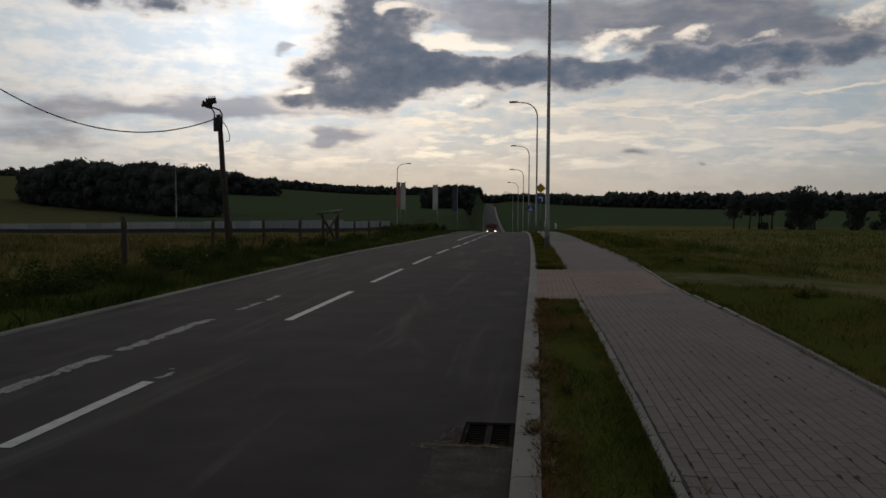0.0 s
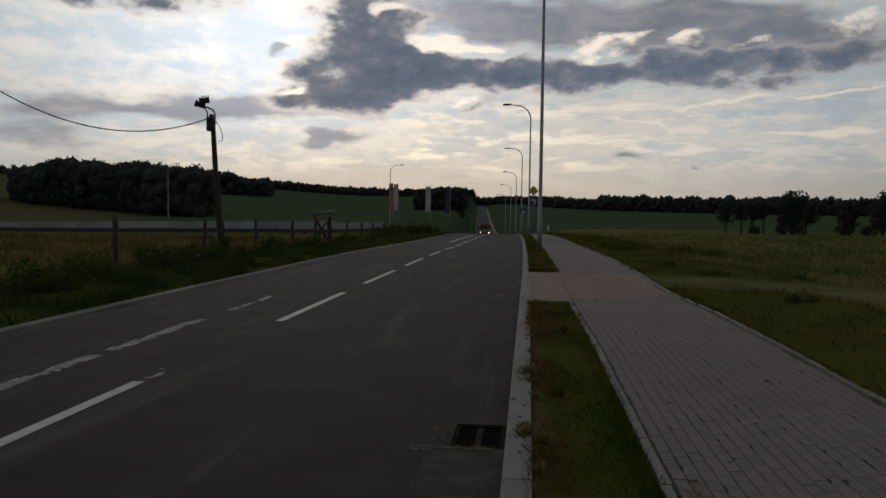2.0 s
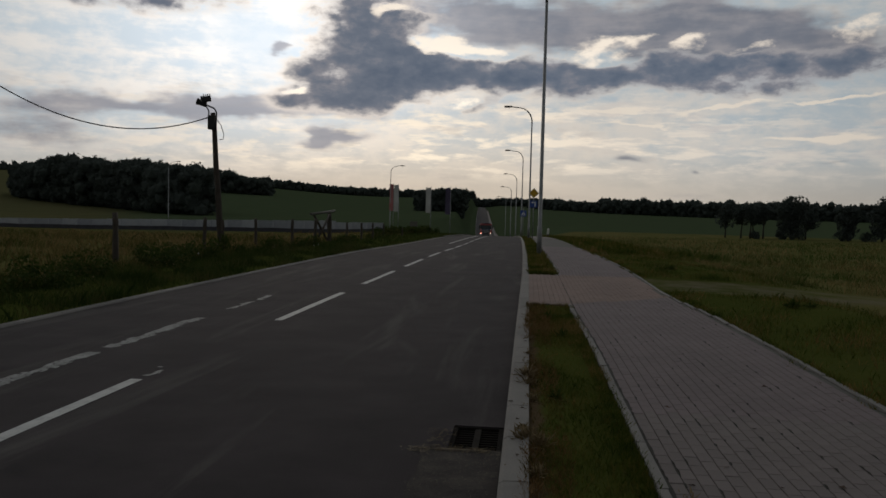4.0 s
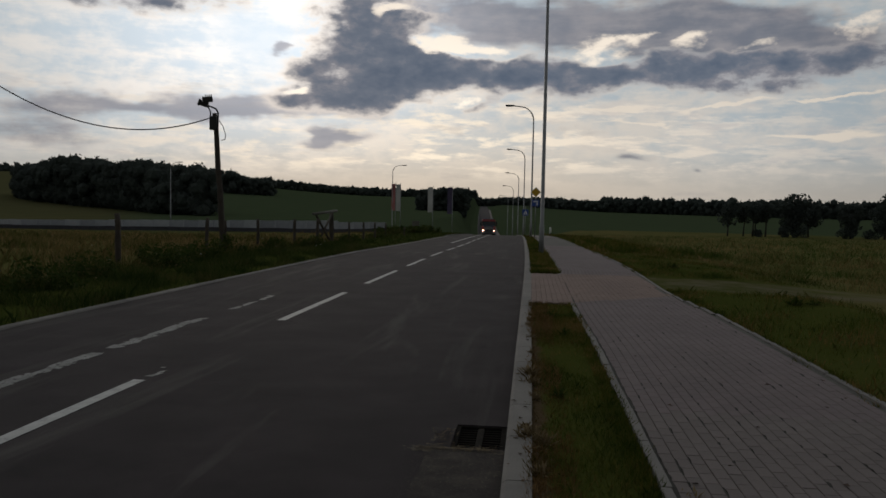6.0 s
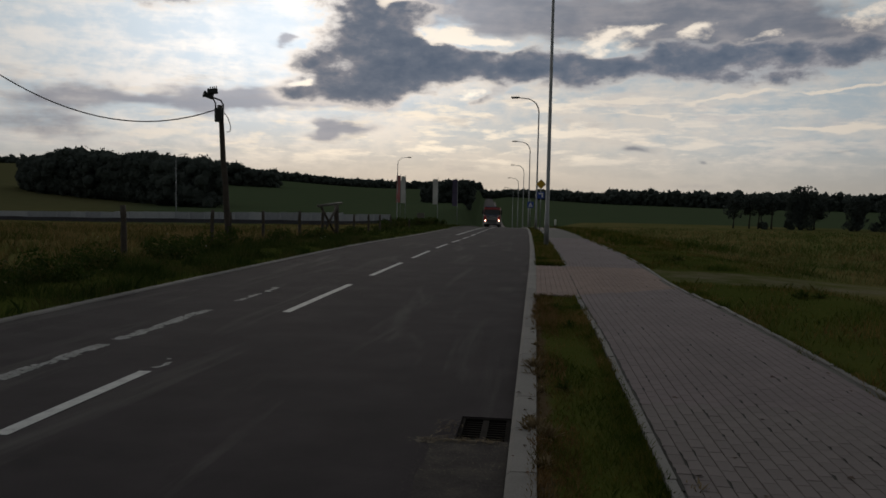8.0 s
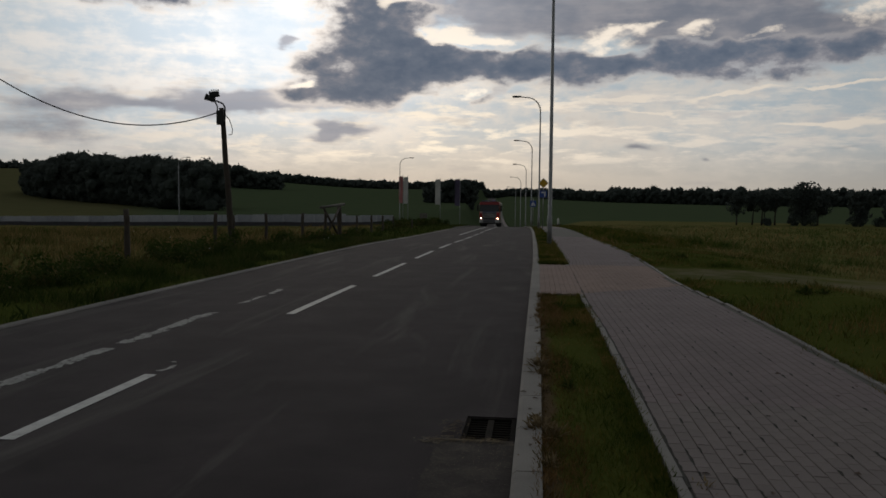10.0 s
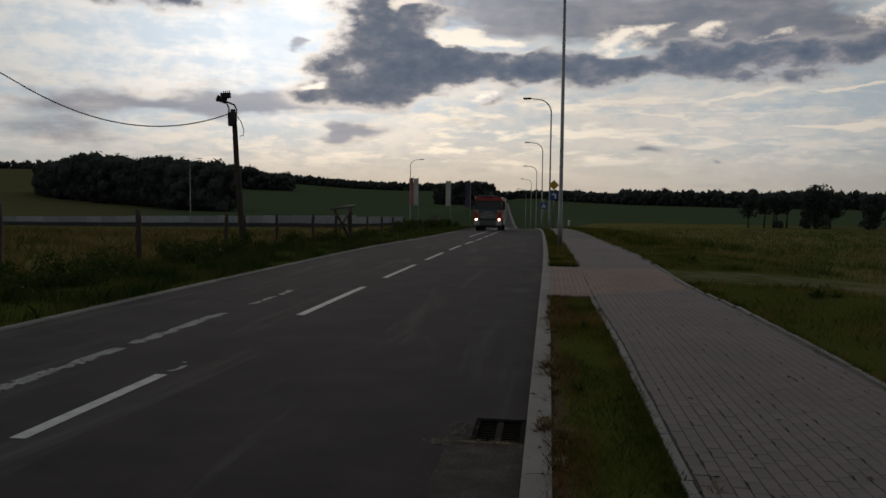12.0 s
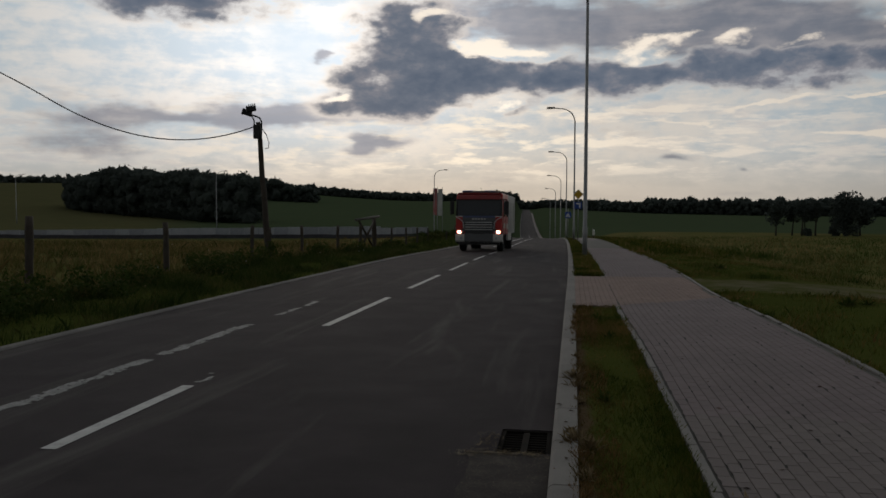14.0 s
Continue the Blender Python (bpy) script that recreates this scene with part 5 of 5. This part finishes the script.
def make_moss_and_shade():
    """Dark weeds and dirt that fill some joints of the paving, and dark strips as groove shade."""
    rng = random.Random(31)
    vs, fs = [], []
    for k in range(230):
        y = 3.5 + 16 * rng.random() ** 1.5
        u = WALK_L + 0.09 + rng.randrange(0, 22) * 0.098 + pinch(y) if k < 150 else WALK_L + 0.080 + pinch(y)
        n, w = rng.uniform(0.05, 0.22), rng.uniform(0.005, 0.011) * (1.0 if k < 150 else 1.8)
        z = float(road_z(y)) + 0.124
        o = len(vs)
        vs += [(u - w, y - n / 2, z - 0.004), (u + w * 0.6, y - n / 2, z - 0.004), (u + w, y, z + 0.004), (u + w * 0.3, y + n / 2, z - 0.004), (u - w * 0.8, y + n / 3, z)]
        fs.append(tuple(range(o, o + 5)))
    # shade of the groove beside the edging, laid in as dark strips
    y = 3.5
    while y < 15.0:
        n = rng.uniform(0.08, 0.35)
        w = rng.choice((0.006, 0.010, 0.014, 0.018))
        u, z, o = WALK_L + 0.080 + pinch(y), float(road_z(y)) + 0.1225, len(vs)
        vs += [(u - w * 0.6, y, z), (u + w, y, z), (u + w * 1.2, y + n / 2, z + 0.002), (u + w * 0.7, y + n, z), (u - w * 0.5, y + n, z)]
        fs.append(tuple(range(o, o + 5)))
        y += n + (rng.uniform(0.0, 0.06) if rng.random() < 0.3 else 0.0)
    tagged(mesh_object("joint_moss", vs, fs, M_MOSS_SHADE), "dark moss and dirt in the paving joints, dark strips as groove shade", "moss", kind="stuff")


# near-black colour for joint dirt and for the shade painted along the edging
M_MOSS_SHADE = surface("joint_moss", [(0.010, 0.010, 0.008), (0.022, 0.020, 0.014)], 9.0, 0.95, 0.0, 30.0)
make_moss_and_shade()
# ---- fire engine ----
M_RED = plain("engine_red", (0.40, 0.016, 0.016), 0.3)
M_WHITE = plain("engine_white", (0.50, 0.49, 0.47), 0.35)
M_VISOR = plain("engine_dark_red", (0.21, 0.013, 0.013), 0.45)
M_BODY = plain("engine_body_grey", (0.27, 0.27, 0.272), 0.45)
M_SILVER = plain("engine_silver", (0.22, 0.225, 0.23), 0.45, 0.4)
M_GRILLE = plain("engine_grille", (0.028, 0.028, 0.03), 0.45)
M_BAR = plain("engine_grey_trim", (0.50, 0.505, 0.51), 0.35, 0.1)
M_PANEL = plain("engine_grey_panel", (0.095, 0.097, 0.102), 0.45)
# reddish halo round the headlights, put into the emission of a plate
M_HALO = plain("headlight_halo", (0.5, 0.3, 0.28), 0.3, 0.0, (1.0, 0.26, 0.18), 3.2)
M_TYRE = plain("tyre_rubber", (0.02, 0.02, 0.02), 0.9)
M_GLASSY = plain("windscreen_glass", (0.016, 0.020, 0.026), 0.08)
M_STRIPE = plain("engine_blue_stripe", (0.035, 0.05, 0.13), 0.3)
M_BLUE = plain("blue_lens", (0.02, 0.06, 0.4), 0.2)
M_LAMP = plain("headlight_glow", (0.8, 0.75, 0.7), 0.2, 0.0, (1.0, 0.52, 0.40), 15.0)
M_FOG = plain("fog_lamp_lens", (0.35, 0.35, 0.35), 0.2)
M_CHASSIS = plain("chassis_black", (0.015, 0.015, 0.016), 0.7)


def prism(bm, profile, x0, x1, bevel=0.0):
    """A solid from a side outline (y, z) between two widths."""
    a = [bm.verts.new((x0, y, z)) for y, z in profile]
    b = [bm.verts.new((x1, y, z)) for y, z in profile]
    n = len(profile)
    fs = [bm.faces.new(a[::-1]), bm.faces.new(b)]
    for k in range(n):
        fs.append(bm.faces.new((a[k], a[(k + 1) % n], b[(k + 1) % n], b[k])))
    bmesh.ops.recalc_face_normals(bm, faces=fs)
    if bevel:
        es = list({e for f in fs for e in f.edges})
        bmesh.ops.bevel(bm, geom=es, offset=bevel, segments=2, affect="EDGES", profile=0.6)


def wheel(ob, x, y, wide):
    w = empty("wheel", pose(x, y, 0.5), "", "")
    w.parent = ob
    bm = bmesh.new()
    prof = [(0.30, -wide / 2), (0.42, -wide / 2), (0.49, -wide / 2 + 0.05), (0.5, -wide / 4), (0.5, wide / 4), (0.49, wide / 2 - 0.05), (0.42, wide / 2), (0.30, wide / 2)]
    rings = [[bm.verts.new((px, r * math.cos(2 * math.pi * k / 28), r * math.sin(2 * math.pi * k / 28))) for k in range(28)] for r, px in prof]
    for a, b in zip(rings, rings[1:] + rings[:1]):
        for k in range(28):
            bm.faces.new((a[k], a[(k + 1) % 28], b[(k + 1) % 28], b[k]))
    bmesh.ops.recalc_face_normals(bm, faces=bm.faces)
    part("tyre", bm, M_TYRE, w, smooth_faces=True)
    bm = bmesh.new()
    s = 1 if x > 0 else -1
    prof = [(0.305, -wide * 0.45), (0.305, wide * 0.45)]
    tube(bm, [(-s * wide * 0.4, 0, 0), (s * wide * 0.25, 0, 0)], [0.30, 0.30], 24)
    tube(bm, [(s * wide * 0.25, 0, 0), (s * wide * 0.42, 0, 0)], [0.15, 0.12], 16)
    for k in range(10):
        a = 2 * math.pi * k / 10
        tube(bm, [(s * wide * 0.24, 0.21 * math.cos(a), 0.21 * math.sin(a)), (s * wide * 0.32, 0.21 * math.cos(a), 0.21 * math.sin(a))], 0.018, 6)
    part("rim", bm, M_SILVER, w)
    return w


def make_engine():
    ob = empty("fire_engine", pose(0, 0, 0), "red and white fire engine with lit headlights", "fire engine")

    def add(name, shape, material, label="", parent=None):
        bm = bmesh.new()
        shape(bm)
        return part(name, bm, material, parent or ob, label)

    # cab
    cab = [(0.10, 0.86), (0.02, 1.05), (0.02, 1.82), (0.16, 2.72), (0.32, 2.96), (0.6, 3.0), (1.95, 3.02), (2.0, 2.9), (2.0, 0.9)]
    add("cab", lambda bm: prism(bm, cab, -1.23, 1.23, 0.05), M_RED)
    add("windscreen", lambda bm: prism(bm, [(-0.012, 1.88), (0.10, 2.70), (0.14, 2.70), (0.05, 1.88)], -1.15, 1.15, 0.012), M_GLASSY, "dark windscreen")
    add("sun_visor", lambda bm: prism(bm, [(-0.06, 2.68), (0.02, 2.86), (0.22, 2.92), (0.2, 2.80), (0.10, 2.68)], -1.12, 1.12, 0.015), M_VISOR, "dark red sun visor")
    add("roof_lip", lambda bm: box(bm, -1.15, 0.18, 2.93, 1.15, 0.45, 3.02, 0.03), M_VISOR)
    for x in (-0.55, 0.25):
        add("wiper", lambda bm: tube(bm, [(x, -0.02, 1.86), (x + 0.25, 0.02, 2.05), (x + 0.62, 0.055, 2.22)], 0.012, 5), M_CHASSIS)
    # front panel and grille
    add("front_panel", lambda bm: prism(bm, [(0.03, 1.08), (-0.03, 1.10), (-0.03, 1.80), (0.0, 1.88), (0.03, 1.88)], -0.86, 0.86, 0.015), M_PANEL, "grey front panel")
    for s in (-1, 1):
        add("pillar_trim", lambda bm: tube(bm, [(s * 1.185, -0.005, 1.88), (s * 1.175, 0.085, 2.70)], 0.045, 6), M_CHASSIS)
    g = add("grille", lambda bm: prism(bm, [(0.03, 0.82), (-0.05, 0.86), (-0.05, 1.60), (0.03, 1.60)], -0.74, 0.74, 0.015), M_GRILLE, "dark grille with grey bars")
    for k in range(4):
        z = 1.14 + 0.125 * k
        add("grille_bar", lambda bm: prism(bm, [(-0.05, z), (-0.085, z + 0.012), (-0.085, z + 0.045), (-0.05, z + 0.055)], -0.72, 0.72), M_BAR, "", g)
    for k in range(5):
        add("badge_letter", lambda bm: box(bm, -0.36 + 0.155 * k, -0.045, 1.68, -0.26 + 0.155 * k, -0.03, 1.76, 0.004), M_WHITE)
    add("blue_stripe", lambda bm: prism(bm, [(-0.045, 1.79), (-0.012, 1.885), (0.01, 1.885), (0.0, 1.79)], -0.86, 0.86), M_STRIPE)
    add("number_plate", lambda bm: box(bm, -0.27, -0.115, 0.93, 0.27, -0.09, 1.05, 0.005), M_GRILLE)
    # bumper and lamps
    add("bumper", lambda bm: prism(bm, [(0.30, 0.50), (-0.04, 0.50), (-0.09, 0.58), (-0.09, 0.86), (-0.05, 0.93), (0.30, 0.93)], -1.24, 1.24, 0.03), M_WHITE, "white bumper")
    add("bumper_intake", lambda bm: box(bm, -0.76, -0.115, 0.52, 0.76, -0.07, 0.95, 0.03), M_PANEL)
    add("lower_spoiler", lambda bm: box(bm, -1.1, -0.03, 0.36, 1.1, 0.25, 0.50, 0.02), M_CHASSIS)
    for s in (-1, 1):
        hs = add("headlight_housing", lambda bm: box(bm, s * 0.80, -0.06, 0.92, s * 1.22, 0.06, 1.16, 0.02), M_GRILLE)
        add("headlight", lambda bm: tube(bm, [(s * 1.03, -0.085, 1.04), (s * 1.03, -0.03, 1.04)], [0.07, 0.078], 16), M_LAMP, "lit headlight", hs)
        # added plate whose own glow imitates the halo of the lamp
        add("reflector", lambda bm: box(bm, s * 0.925, -0.078, 0.96, s * 1.15, -0.05, 1.11, 0.02), M_HALO, "plate that glows as the headlight halo", hs)
        add("trim_strip", lambda bm: prism(bm, [(-0.05, 1.835), (-0.02, 1.875), (0.0, 1.875), (0.0, 1.835)], s * 0.86, s * 1.2), M_WHITE)
        add("trim_strip", lambda bm: tube(bm, [(s * 1.18, -0.04, 1.80), (s * 0.98, -0.05, 1.70), (s * 0.84, -0.06, 1.56), (s * 0.78, -0.06, 1.2)], 0.022, 6), M_BAR)
        add("turn_lamp", lambda bm: box(bm, s * 0.82, -0.075, 0.97, s * 0.90, -0.055, 1.11, 0.01), M_FOG, "", hs)
        add("fog_lamp", lambda bm: tube(bm, [(s * 0.92, -0.105, 0.70), (s * 0.92, -0.06, 0.70)], 0.07, 12), M_FOG)
        add("corner_panel", lambda bm: prism(bm, [(0.06, 1.18), (-0.035, 1.18), (-0.035, 1.74), (0.02, 1.84), (0.06, 1.84)], s * 0.88, s * 1.22, 0.02), M_RED)
        m = add("mirror", lambda bm: box(bm, s * 1.34, 0.06, 1.95, s * 1.56, 0.20, 2.62, 0.04), M_CHASSIS)
        add("mirror_arm", lambda bm: tube(bm, [(s * 1.2, 0.25, 2.66), (s * 1.45, 0.13, 2.68), (s * 1.45, 0.13, 2.6)], 0.025, 6), M_CHASSIS, "", m)
        d = add("cab_door", lambda bm: box(bm, s * 1.235, 0.40, 1.0, s * 1.255, 1.35, 2.75, 0.008), M_RED)
        add("door_window", lambda bm: box(bm, s * 1.256, 0.48, 1.85, s * 1.266, 1.28, 2.65, 0.004), M_GLASSY, "", d)
        add("door_handle", lambda bm: box(bm, s * 1.256, 1.12, 1.62, s * 1.285, 1.28, 1.67, 0.006), M_CHASSIS, "", d)
        add("white_stripe", lambda bm: box(bm, s * 1.256, 0.40, 1.25, s * 1.262, 1.35, 1.5), M_WHITE)
        add("wheel_arch", lambda bm: tube(bm, [(s * 1.2, 1.40 + 0.62 * math.cos(a), 0.5 + 0.62 * math.sin(a)) for a in np.linspace(0.1, math.pi - 0.1, 9)], 0.06, 6), M_CHASSIS)
        add("cab_step", lambda bm: box(bm, s * 0.95, 0.25, 0.42, s * 1.22, 0.78, 0.88, 0.02), M_CHASSIS)
        # equipment body sides
        for k, (y0, y1) in enumerate(((3.35, 4.45), (4.55, 5.65), (6.6, 7.55))):
            sh = add("locker_shutter", lambda bm: box(bm, s * 1.245, y0, 1.05 if k < 2 else 1.25, s * 1.262, y1, 2.65, 0.004), M_SILVER, "silver roller shutter")
            for q in range(7):
                zz = 1.3 + q * 0.19
                add("shutter_rib", lambda bm: box(bm, s * 1.262, y0 + 0.03, zz, s * 1.270, y1 - 0.03, zz + 0.03), M_SILVER, "", sh)
        add("crew_window", lambda bm: box(bm, s * 1.252, 2.2, 1.85, s * 1.262, 2.95, 2.62, 0.004), M_GLASSY)
        add("side_skirt", lambda bm: box(bm, s * 1.05, 3.3, 0.55, s * 1.24, 5.4, 0.98, 0.02), M_WHITE)
        add("side_stripe", lambda bm: box(bm, s * 1.252, 2.05, 1.2, s * 1.258, 3.25, 1.5), M_WHITE)
    # crew cab and equipment body
    add("crew_cab", lambda bm: box(bm, -1.24, 2.02, 0.9, 1.24, 3.2, 3.0, 0.04), M_RED)
    add("equipment_body", lambda bm: box(bm, -1.24, 3.25, 0.95, 1.24, 7.8, 3.02, 0.03), M_BODY, "pale grey equipment body")
    add("chassis", lambda bm: (box(bm, -0.45, 0.3, 0.55, 0.45, 7.6, 0.85), box(bm, -0.9, 0.9, 0.42, 0.9, 1.9, 0.58), box(bm, -0.95, 5.7, 0.42, 0.95, 6.5, 0.58)), M_CHASSIS)
    # roof gear
    lb = add("light_bar", lambda bm: box(bm, -0.95, 0.32, 3.03, 0.85, 0.58, 3.11, 0.025), M_PANEL)
    for s in (-0.62, 0.52):
        add("beacon", lambda bm: box(bm, s - 0.28, 0.33, 3.06, s + 0.28, 0.57, 3.13, 0.025), M_BLUE, "blue beacon lens", lb)
    add("antenna", lambda bm: tube(bm, [(0.05, 0.8, 3.0), (-0.02, 0.85, 3.28)], 0.012, 5), M_CHASSIS)
    ld = add("roof_ladder", lambda bm: (box(bm, -0.6, 3.4, 3.06, -0.54, 7.6, 3.14), box(bm, -0.16, 3.4, 3.06, -0.10, 7.6, 3.14)), M_SILVER, "aluminium ladder")
    for k in range(12):
        add("rung", lambda bm: tube(bm, [(-0.56, 3.6 + 0.34 * k, 3.10), (-0.14, 3.6 + 0.34 * k, 3.10)], 0.018, 6), M_SILVER, "", ld)
    add("roof_monitor", lambda bm: (tube(bm, [(0.55, 4.2, 3.0), (0.55, 4.2, 3.2)], 0.07, 10), tube(bm, [(0.55, 4.3, 3.2), (0.55, 3.6, 3.26)], 0.05, 10)), M_CHASSIS)
    # a tall cab: the upper part stretched a little
    for o in ob.children_recursive:
        if o.type == "MESH":
            for v in o.data.vertices:
                if v.co.z > 1.9:
                    v.co.z = 1.9 + (v.co.z - 1.9) * 1.085
    wheels = [(wheel(ob, s * 1.02, 1.40, 0.36), s * 1.02, 1.40) for s in (-1, 1)] + [(wheel(ob, s * 0.92, 6.05, 0.58), s * 0.92, 6.05) for s in (-1, 1)]
    return ob, wheels


ENGINE, WHEELS = make_engine()
DRIVE_T = (-2, 0, 1.5, 3, 5.5, 6.5, 8, 10.5, 11.5, 13, 14, 15)
DRIVE_Y = (236, 218, 204, 189, 159, 145, 127, 95, 81.5, 58.5, 42.7, 26)
DRIVE_X = (-13.0, -11.78, -10.9, -9.89, -8.14, -7.41, -6.75, -5.93, -5.66, -5.19, -4.92, -4.75)


def motions():
    rows, spin = [], []
    for k in range(57):
        t = k * 0.25
        y, x = float(curve_at(DRIVE_T, DRIVE_Y, t)), float(curve_at(DRIVE_T, DRIVE_X, t))
        x2 = float(curve_at(DRIVE_T, DRIVE_X, t + 0.1))
        y2 = float(curve_at(DRIVE_T, DRIVE_Y, t + 0.1))
        turn = math.degrees(math.atan2(x2 - x, y - y2)) - 1.3 * float(smooth(6.0, 10.0, t))
        z, zb = float(road_z(y + 1.4)), float(road_z(y + 6.05))
        tip = math.degrees(math.atan2(zb - z, 4.65))
        front = z - 1.4 * (zb - z) / 4.65
        rows.append((t, pose(x, y, front, tip, 0, turn)))
    walk(ENGINE, rows)
    y0 = float(curve_at(DRIVE_T, DRIVE_Y, 0))
    for w, wx, wy in WHEELS:
        walk(w, [(k / 30, pose(wx, wy, 0.5, math.degrees((y0 - float(curve_at(DRIVE_T, DRIVE_Y, k / 30))) / 0.5), 0, 0)) for k in range(421)])


# ---- paving stones, last ----
def make_paving():
    pave = bpy.data.objects["pavement"]

    def stone_mesh(name, w, l, m):
        bm = bmesh.new()
        e = 0.0035
        lo = [(-w / 2, -l / 2, -0.04), (w / 2, -l / 2, -0.04), (w / 2, l / 2, -0.04), (-w / 2, l / 2, -0.04)]
        md = [(x, y, -e) for x, y, _ in lo]
        hi = [(x - math.copysign(e, x), y - math.copysign(e, y), 0) for x, y, _ in lo]
        r = [[bm.verts.new(p) for p in q] for q in (lo, md, hi)]
        for a, b in zip(r, r[1:]):
            for k in range(4):
                bm.faces.new((a[k], a[(k + 1) % 4], b[(k + 1) % 4], b[k]))
        bm.faces.new(r[2])
        me = bpy.data.meshes.new(name)
        bm.to_mesh(me)
        bm.free()
        me.materials.append(m)
        return me

    w, l = 0.098, 0.197
    grey = stone_mesh("paver", w - 0.0048, l - 0.0042, M_PAVER)
    base_v = np.array([v.co[:] for v in grey.vertices])
    base_f = np.array([list(p.vertices) for p in grey.polygons])
    rng = random.Random(4)
    rest = {"grey": [], "red": []}
    single = 0
    cols = int((WALK_R - 0.09 - WALK_L - 0.09) / w)

    def lay(u, y, kind):
        nonlocal single
        if u > WALK_L:
            u += pinch(y)
            if u + 0.05 > WALK_R - 0.06 + pinch_far(y):
                return
        z = float(road_z(y)) + 0.12 + rng.uniform(-0.0015, 0.0012)
        slope = (float(road_z(y + 0.1)) - float(road_z(y - 0.1))) / 0.2
        if kind == "grey" and 4.4 < y < 7.0 and single < 300:
            ob = new("paver", grey)
            ob.parent = pave
            ob.matrix_basis = pose(u + float(bend(y)), y, z, math.degrees(math.atan(slope)) + rng.uniform(-0.5, 0.5), rng.uniform(-0.5, 0.5), rng.uniform(-0.6, 0.6))
            single += 1
        else:
            v = base_v * (np.array([1.03, 1.01, 1.0]) if kind == "red" else 1.0)
            t = rng.uniform(-0.003, 0.003)
            v[:, 2] += v[:, 1] * slope + v[:, 0] * t
            rest[kind].append((v + np.array([u + float(bend(y)), y, z]), base_f))

    for c in range(cols):
        u = WALK_L + 0.09 + (c + 0.5) * w
        y = -5.0 + (c % 2) * l / 2 + rng.uniform(-0.01, 0.01)
        while y < 48:
            edge = 15.0 + 0.95 * (u - 0.75) * 0.9
            lay(u, y, "red" if edge < y < 22.3 else "grey")
            y += l
    for c in range(8):
        y = 15.05 + (c % 2) * l / 2
        while y < 22.25:
            lay(0.05 + (c + 0.5) * 0.0995, y, "red")
            y += l
    for kind, m, label in (("grey", M_PAVER2, "grey concrete pavers laid lengthways"), ("red", M_BRICK2, "reddish concrete pavers across the driveway")):
        tagged(bulk_mesh("paver_field" if kind == "grey" else "red_paver_field", rest[kind], m, pave), label, kind="stuff")
    # thin edging stones
    em = bpy.data.meshes.new("edging_stone")
    bm = bmesh.new()
    box(bm, -0.034, -0.496, -0.15, 0.034, 0.496, 0.0, 0.005)
    bm.to_mesh(em)
    bm.free()
    em.materials.append(M_KERB)
    for y in np.arange(-4.5, 74, 1.0):
        for u, gap in ((WALK_L + 0.036 + pinch(y), 15 < y < 22.3), (WALK_R - 0.03 + pinch_far(y), False)):
            if gap:
                continue
            ob = new("edging_stone", em)
            ob.parent = pave
            slope = (float(road_z(y + 0.5)) - float(road_z(y - 0.5)))
            ob.matrix_basis = pose(u + float(bend(y)), y, float(road_z(y)) + 0.128 + rng.uniform(-0.006, 0.006), math.degrees(math.atan(slope)), rng.uniform(-2, 2), rng.uniform(-0.6, 0.6))


def island_paver(name, stops):
    m = grass_material(name, stops, 0.0)
    m.node_tree.nodes["Principled BSDF"].inputs["Roughness"].default_value = 0.85
    m.node_tree.nodes["Principled BSDF"].inputs["Specular IOR Level"].default_value = 0.2
    return m


M_PAVER2 = island_paver("paver_grey_laid", [(0.1297, 0.1051, 0.1063), (0.1415, 0.1138, 0.1153), (0.1540, 0.1231, 0.1253)])
M_BRICK2 = island_paver("paver_red_laid", [(0.168, 0.117, 0.101), (0.184, 0.128, 0.110), (0.202, 0.140, 0.121)])
tagged(strip("driveway_bed", 0.03, WALK_L + 0.0, 15.0, 22.3, 0.104, 0.15, M_SAND), "sand bed below the driveway pavers", "pavement", kind="structure")
make_paving()
motions()
